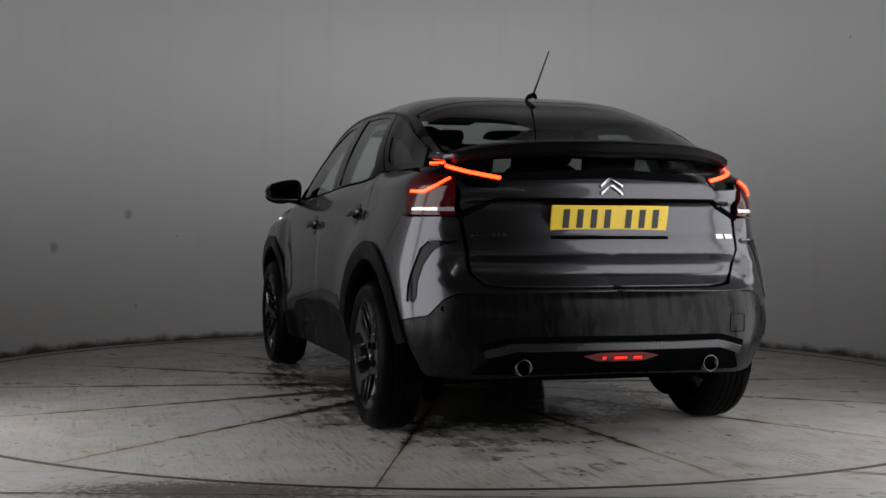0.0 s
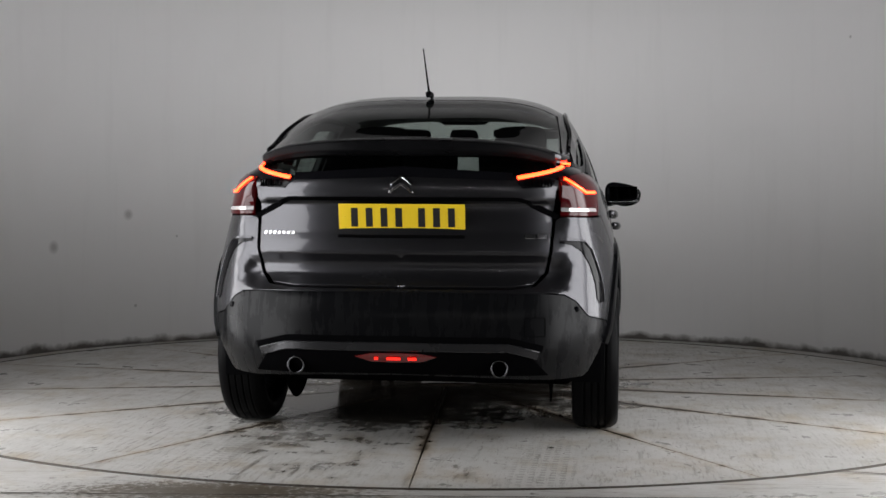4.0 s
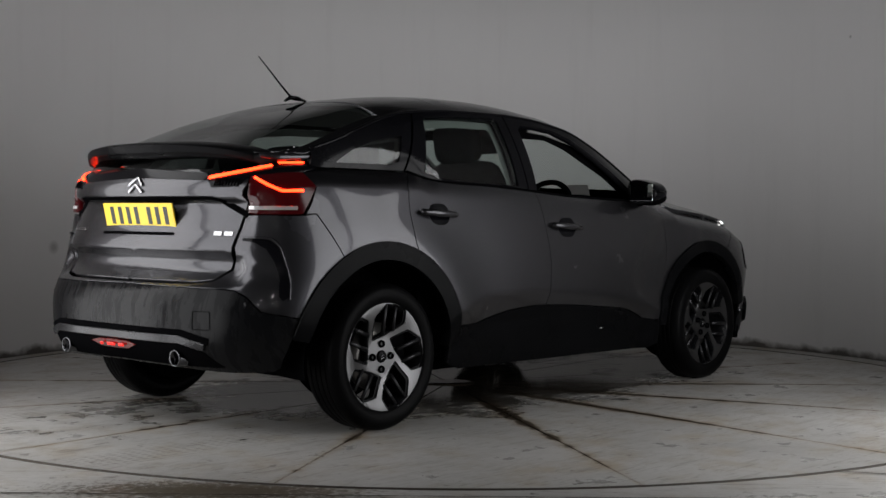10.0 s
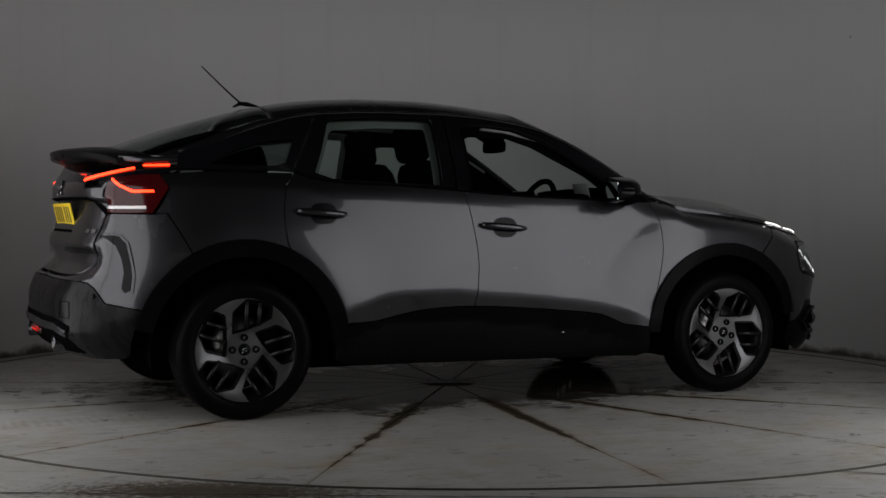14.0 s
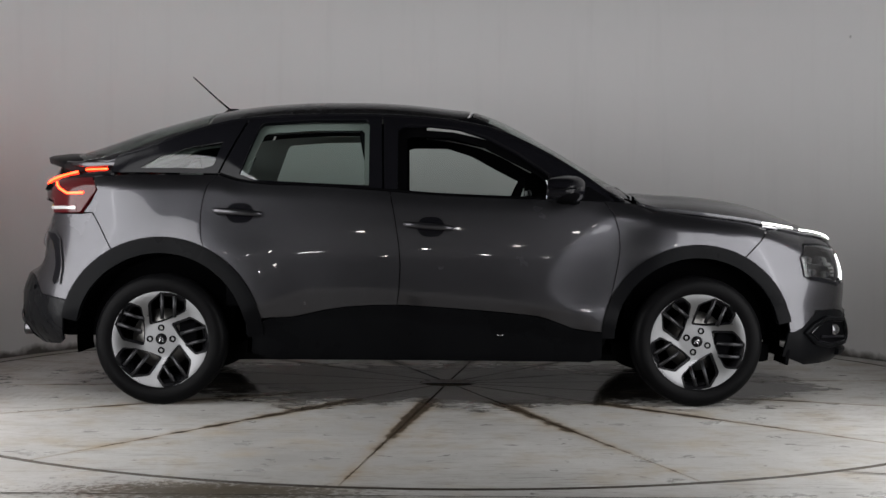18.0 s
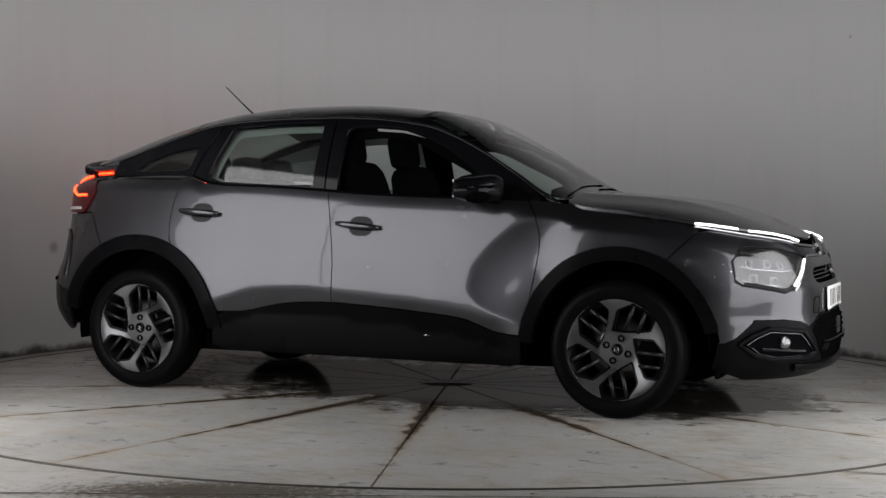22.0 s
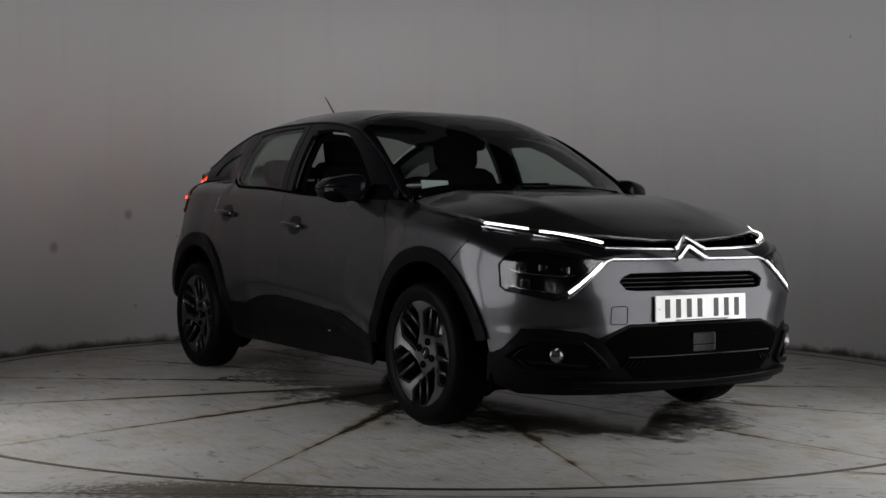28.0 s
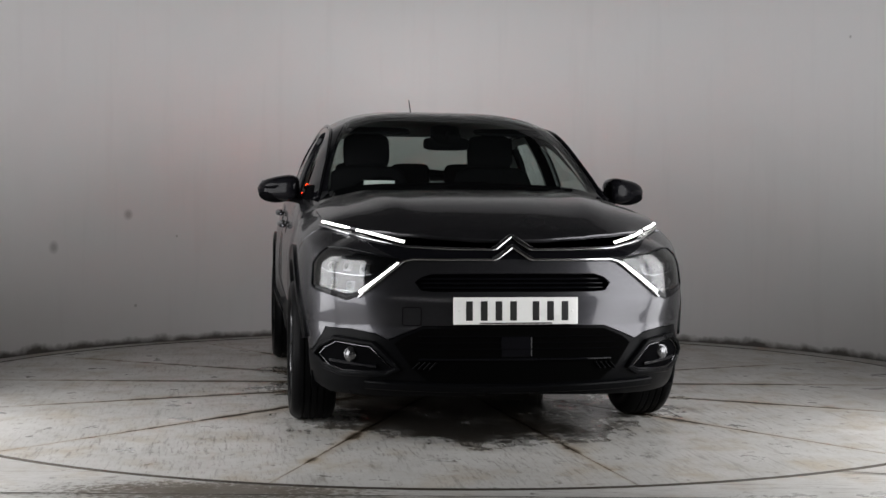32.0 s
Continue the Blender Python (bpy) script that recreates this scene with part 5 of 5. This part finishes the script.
for sgn in (-1, 1):
    side = sgn
    # side wing of the spoiler down to the shoulder
    bm = tube([(-1.46, sgn * 0.672, 1.218), (-1.60, sgn * 0.662, 1.200), (-1.75, sgn * 0.640, 1.194), (-1.86, sgn * 0.598, 1.202)], [0.008, 0.010, 0.012, 0.010], 10, 1.4)
    part("spoiler_side", bm, PAINT, car)
    cluster = to_s([(-1.668, 1.066), (-1.70, 1.125)]) + ry((0.70, 1.122), (0.628, 1.105), (0.638, 0.951), (0.70, 0.949)) + to_s([(-1.84, 0.949), (-1.745, 0.951)])
    lamp_edge = Shell()
    lamp_edge.add(body, cluster, side, gap=0.002, lip=0.03, push=0.008)
    lamp = lamp_edge.done("tail_lamp", LAMPCOVER, car, "dark red tail lamp cluster with lit strips")
    sh = Shell()
    sh.add(body, to_s([(-1.60, 1.148), (-1.60, 1.170), (-1.85, 1.172)]) + ry((0.66, 1.172), (0.52, 1.128), (0.455, 1.108), (0.462, 1.092), (0.49, 1.060), (0.60, 1.066), (0.625, 1.106), (0.70, 1.123)) + to_s([(-1.70, 1.128)]), side, gap=0.0, lip=0.02, push=0.005)
    sh.done("lamp_wing", GLOSSBLACK, lamp, "gloss black upper lamp housing")

    def wrap(pts, width, out):
        """A bar round the rear corner from (s, z) points."""
        sh2, pos = Shell(), []
        for s, z in dense(pts, 0.02):
            pos.append(sh2.point(body, s, z, side, out))
        line = []
        for i, (p, n) in enumerate(pos):
            d = pos[min(i + 1, len(pos) - 1)][0] - pos[max(i - 1, 0)][0]
            line.append((p, n, n.cross(d).normalized()))
        return strip(line, width, 0.006)
    part("upper_light_strip", wrap(ry((0.468, 1.099), (0.640, 1.150)), 0.015, 0.006), REDGLOW, lamp, "lit red strip")
    part("side_light_strip", wrap(to_s([(-1.755, 1.162), (-1.64, 1.166)]), 0.010, 0.006), REDGLOW, lamp, "lit red strip")
    part("lower_light_strip", wrap(ry((0.650, 1.098), (0.70, 1.070)) + to_s([(-1.82, 1.046), (-1.735, 1.048)]), 0.011, 0.008), REDGLOW, lamp, "lit red strip")
    part("reverse_lamp", wrap(ry((0.645, 0.974), (0.70, 0.974)) + to_s([(-1.86, 0.974), (-1.77, 0.974)]), 0.016, 0.007), surface("clear_reverse_lens", (0.62, 0.60, 0.60), 0.15, metal=0.5), lamp, "clear reversing lamp band")
    for k in range(9):
        y = 0.505 + 0.012 * k
        part("lamp_rib", wrap(ry((y, 1.066), (y, 1.094)), 0.003, 0.006), BLACK, lamp)
    # slanted vent at the bumper corner
    slash = ry((0.640, 0.846), (0.715, 0.846)) + to_s([(-1.885, 0.842), (-1.860, 0.815), (-1.848, 0.74), (-1.842, 0.66), (-1.850, 0.605), (-1.872, 0.592), (-1.885, 0.61), (-1.872, 0.68), (-1.880, 0.75), (-1.900, 0.805), (-1.93, 0.832)]) + ry((0.640, 0.838))
    sh = Shell()
    sh.add(body, slash, side, gap=0.0, lip=0.004, push=0.003, step=0.02)
    sh.done("bumper_vent", GLOSSBLACK, car, "black slanted bumper corner vent")
    part("vent_edge", wrap(ry((0.640, 0.851), (0.715, 0.851)) + to_s([(-1.875, 0.846), (-1.850, 0.815), (-1.838, 0.74), (-1.832, 0.66), (-1.842, 0.595)]), 0.010, 0.003), PAINT, car)
    # exhaust
    bm = lathe([(0.030, 0.03), (0.034, 0.0), (0.037, 0.0), (0.036, 0.06), (0.028, 0.06), (0.028, 0.004), (0.030, 0.0)], 28)
    tip = part("exhaust_tip", lathe([(0.027, 0.08), (0.029, 0.0), (0.034, -0.002), (0.036, 0.006), (0.035, 0.10)], 28), DARKMIRROR, car, "round dark metal exhaust tip")
    tip.matrix_local = pose(-2.128, sgn * 0.412, 0.343, 0, 90, 0)
    part("exhaust_inside", lathe([(0.0, 0.05), (0.0275, 0.05)], 20), BLACK, tip)
    part("rear_sensor", lathe([(0.0, 0.003), (0.010, 0.002), (0.012, 0.0)], 14), GLOSSBLACK, car).matrix_local = Matrix.Translation(rear(sgn * 0.71, 0.575, 0.002)) @ Vector((-1, 0, 0)).to_track_quat("Z", "Y").to_matrix().to_4x4()

# lower rear details
part("trim_groove", body_strip([(y, 0.452 + (0.0 if abs(y) < 0.45 else -0.25 * (abs(y) - 0.45))) for y in np.linspace(-0.58, 0.58, 40)], -1, 0.030, 0.003, 0.001), BLACK, car, "black groove over the trim bar")
part("bumper_trim_bar", body_strip([(y, 0.425 + (0.0 if abs(y) < 0.45 else -0.25 * (abs(y) - 0.45))) for y in np.linspace(-0.56, 0.56, 40)], -1, 0.034, 0.012, 0.0), surface("satin_grey_trim", (0.034, 0.034, 0.036), 0.25, metal=0.6), car, "satin grey bumper trim bar")
sh = Shell()
for side in (-1, 1):
    sh.add(body, ry((0.0, 0.408), (0.46, 0.408), (0.54, 0.385), (0.60, 0.31), (0.0, 0.315)), side, gap=0, lip=0.004, push=0.003, open_at=-2.3)
sh.done("diffuser", BLACK, car, "black diffuser panel")
sh = Shell()
for side in (-1, 1):
    sh.add(body, ry((0.0, 0.402), (0.10, 0.400), (0.165, 0.388), (0.10, 0.368), (0.0, 0.366)), side, gap=0, lip=0.006, push=0.008, open_at=-2.3, step=0.02)
sh.done("rear_fog_lamp", surface("red_fog_lens", (0.10, 0.004, 0.004), 0.1, coat=1.0), car, "red pointed rear fog lamp")
for y0, y1 in ((-0.085, -0.05), (-0.02, 0.035), (0.07, 0.085)):
    part("fog_glow", body_strip([(y0, 0.384), (y1, 0.384)], -1, 0.011, 0.004, 0.014), glow("dim_red_glow", (1.0, 0.02, 0.01), 1.6, (0.3, 0.01, 0.01)), car, "faintly lit red spot")
COVER2 = [(-0.585, 0.545), (-0.59, 0.54), (-0.59, 0.475), (-0.585, 0.47), (-0.515, 0.47), (-0.51, 0.475), (-0.51, 0.54), (-0.515, 0.545)]
part("rear_tow_cover", body_strip(dense(COVER2 + [COVER2[0]], 0.02), -1, 0.003, 0.0012, 0.0006), BLACK, car, "square tow eye cover seam")

# tailgate: handle slot, badges as plain bright shapes
part("gate_handle", body_strip([(y, 0.862) for y in np.linspace(-0.26, 0.26, 16)], -1, 0.012, 0.004, 0.001), BLACK, car, "dark handle groove")
# black strip laid on the tailgate for the shade under its overhanging upper panel
part("ledge_shade_strip", body_strip([(y, 1.016 - 0.50 * max(0.0, abs(y) - 0.485)) for y in np.linspace(-0.63, 0.63, 50)], -1, 0.026, 0.003, 0.0), BLACK, car, "black strip painted in as the shade under the ledge above the plate")
for dz in (0.0, 0.030):
    part("rear_chevron_badge", body_strip([(-0.046, 1.040 + dz), (-0.043, 1.046 + dz), (-0.004, 1.073 + dz), (0.004, 1.073 + dz), (0.043, 1.046 + dz), (0.046, 1.040 + dz)], -1, 0.012, 0.008, 0.002), CHROME, car, "chrome chevron badge")
for k in range(7):
    y = 0.584 - 0.0205 * k
    part("script_badge_bar", body_strip([(y, 0.874), (y - 0.014, 0.874)], -1, 0.016, 0.003, 0.001), CHROME, car, "small chrome badge bar")
for y0, y1, z, w in ((-0.500, -0.538, 0.866, 0.020), (-0.550, -0.588, 0.866, 0.020)):
    part("model_badge_bar", body_strip([(y0, z), (y1, z)], -1, w, 0.003, 0.001), CHROME, car, "small chrome badge bar")

# aerial on the roof
base = part("aerial_base", tube([(-1.02, 0.012, 1.512), (-1.08, 0.012, 1.522), (-1.12, 0.012, 1.524), (-1.155, 0.012, 1.505)], [0.008, 0.020, 0.018, 0.008], 12, 0.6), GLOSSBLACK, car, "black roof aerial foot")
part("aerial_mast", tube([(-1.115, 0.012, 1.525), (-1.18, 0.012, 1.580), (-1.322, 0.012, 1.708)], [0.0055, 0.0042, 0.0028], 8), BLACK, base, "thin black aerial mast")
# ---------------------------------------------------------------- cabin
def cushion(size, m, bulge=0.12, cut=5):
    """A padded block with rounded, slightly swollen faces."""
    bm = bmesh.new()
    bmesh.ops.create_cube(bm, size=1.0)
    bmesh.ops.subdivide_edges(bm, edges=bm.edges, cuts=cut, use_grid_fill=True)
    for v in bm.verts:
        x, y, z = v.co * 2
        k = 5.0
        f = max(abs(x), abs(y), abs(z)) / (abs(x) ** k + abs(y) ** k + abs(z) ** k) ** (1 / k)
        v.co = Vector((x * f, y * f, z * f)) * 0.5
    bm.transform(m @ Matrix.Diagonal((*size, 1)))
    smooth_mesh(bm)
    return bm


def seat(y, x):
    s = part("front_seat", cushion((0.50, 0.50, 0.16), pose(x, y, 0.62, 0, -8, 0)), FABRIC, car, "dark grey fabric front seat with a headrest")
    part("seat_back", cushion((0.15, 0.48, 0.62), pose(x - 0.30, y, 0.93, 0, -16, 0)), FABRIC, s)
    part("headrest", cushion((0.11, 0.27, 0.20), pose(x - 0.43, y, 1.318, 0, -10, 0)), FABRIC, s)
    for dy in (-0.06, 0.06):
        part("headrest_post", tube([(x - 0.385, y + dy, 1.17), (x - 0.42, y + dy, 1.26)], 0.006, 8), CHROME, s)
    part("belt_tongue", tube([(x - 0.05, y * 0.55, 0.62), (x - 0.06, y * 0.52, 0.75)], 0.012, 8), BLACK, s)


seat(-0.37, 0.12)
seat(0.37, 0.12)
bench = part("rear_bench", cushion((0.50, 1.22, 0.18), pose(-0.72, 0, 0.62, 0, -6, 0)), FABRIC, car, "dark grey fabric rear bench")
part("bench_back", cushion((0.15, 1.22, 0.52), pose(-1.04, 0, 0.90, 0, -20, 0)), FABRIC, bench)
for y in (-0.36, 0.0, 0.36):
    part("rear_headrest", cushion((0.09, 0.26, 0.15), pose(-1.16, y, 1.205, 0, -14, 0)), FABRIC, bench)
part("parcel_shelf", box(bmesh.new(), (0.55, 1.18, 0.02), pose(-1.48, 0, 1.06), 0.006), BLACK, car)
dash = part("dashboard", cushion((0.55, 1.36, 0.34), pose(0.78, 0, 0.865, 0, 4, 0)), BLACK, car, "black dashboard")
part("instrument_hood", cushion((0.16, 0.32, 0.09), pose(0.62, -0.37, 1.025)), BLACK, dash)
part("centre_screen", box(bmesh.new(), (0.02, 0.25, 0.14), pose(0.56, 0.0, 1.02, 0, -12, 0), 0.006), GLOSSBLACK, dash)
part("stalk", tube([(0.47, -0.25, 0.99), (0.45, -0.20, 1.03)], 0.008, 8), BLACK, dash)
bm = bmesh.new()
ring = [(0.0, 0.185 * math.cos(a), 0.185 * math.sin(a)) for a in np.linspace(0, 2 * PI, 40)]
tube(ring, 0.016, 8, bm=bm, up=(1, 0, 0))
for a in (0, 180, 270):
    tube([(0.0, 0.05 * math.cos(radians(a)), 0.05 * math.sin(radians(a))), (0.0, 0.18 * math.cos(radians(a)), 0.18 * math.sin(radians(a)))], 0.016, 8, bm=bm, up=(1, 0, 0))
box(bm, (0.05, 0.14, 0.12), pose(0.02, 0, 0), 0.02)
bm.transform(pose(0.42, -0.37, 0.965, 0, 22, 0))
part("steering_wheel", bm, BLACK, car, "black steering wheel")
mir = part("inside_mirror", cushion((0.04, 0.25, 0.07), pose(0.36, 0.0, 1.335)), BLACK, car)
part("mirror_stem", tube([(0.38, 0, 1.36), (0.42, 0, 1.405)], 0.012, 8), BLACK, mir)
part("camera_pod", cushion((0.14, 0.16, 0.06), pose(0.33, 0, 1.39, 0, 28, 0)), BLACK, mir, "black sensor pod behind the windscreen")
for y in (-0.38, 0.38):
    part("sun_visor", cushion((0.16, 0.40, 0.018), pose(0.21, y, 1.41, 0, 14, 0)), FABRIC, car, "dark grey sun visor")
part("paper_sheet", box(bmesh.new(), (0.002, 0.16, 0.085), pose(0.70, -0.40, 1.085, 0, -18, 0)), PAPER, dash, "white paper sheet on the dashboard")
part("paper_sheet", box(bmesh.new(), (0.002, 0.09, 0.06), pose(0.74, 0.20, 1.06, 0, -50, 0)), PAPER, dash, "small dark-edged card on the dashboard")
sh = Shell(mid=Vector((0, 0, 5)))
edge = [(0.17, 0.0), (0.17, 0.50), (0.0, 0.575), (-0.4, 0.58), (-0.9, 0.575), (-1.12, 0.54), (-1.12, 0.0)]
sh.add(lambda a, b, side=1: (upper(a, b, side)[0], upper(a, b, side)[1], upper(a, b, side)[2] - 0.035), mirrored(edge)[:-1], 1, step=0.08, lip=0.0)
sh.done("headlining", LINING, car, "light grey headlining")
for side in (-1, 1):
    # inner linings round the windows
    sh = Shell()
    sh.add(flank, waist(-0.30, 0.80, 0.01) + rail_line(0.75, -0.30, 0.01), side, gap=0.0, lip=0.0, holes=[[(x * 1.0 + (0.045 if x < 0 else -0.03), min(z - 0.02, 1.375) if z > 1.2 else z + 0.005) for x, z in WIN_F]], push=-0.055, step=0.05)
    sh.done("door_lining", BLACK, car, "dark inner door frame trim")
    sh = Shell()
    sh.add(flank, waist(-1.55, -0.30, 0.01) + rail_line(-0.30, -1.45, 0.01), side, gap=0.0, lip=0.0, holes=[[(x * 0.93 - 0.045, z - 0.025 if z > 1.2 else z + 0.005) for x, z in WIN_R], WIN_Q], push=-0.055, step=0.05)
    sh.done("rear_side_lining", LINING, car, "light grey inner pillar trim")
    part("door_card", box(bmesh.new(), (1.75, 0.03, 0.55), pose(-0.15, side * 0.755, 0.76), 0.01), BLACK, car)
    part("grab_bar", tube([(-0.02, side * 0.60, 1.395), (0.12, side * 0.602, 1.385), (0.40, side * 0.625, 1.325), (0.62, side * 0.66, 1.215)], 0.012, 8), LINING, car, "pale edge trim inside the window")


# ---------------------------------------------------------------- what turns
def motions():
    rows_car, rows_table = [], []
    for k in range(65):
        t = k * 0.5
        turn = pose(0, 0, 0, 0, 0, heading(t))
        rows_table.append((t, turn))
        rows_car.append((t, turn @ Matrix.Translation(OFFSET)))
    walk(turntable, rows_table)
    walk(car, rows_car)


motions()
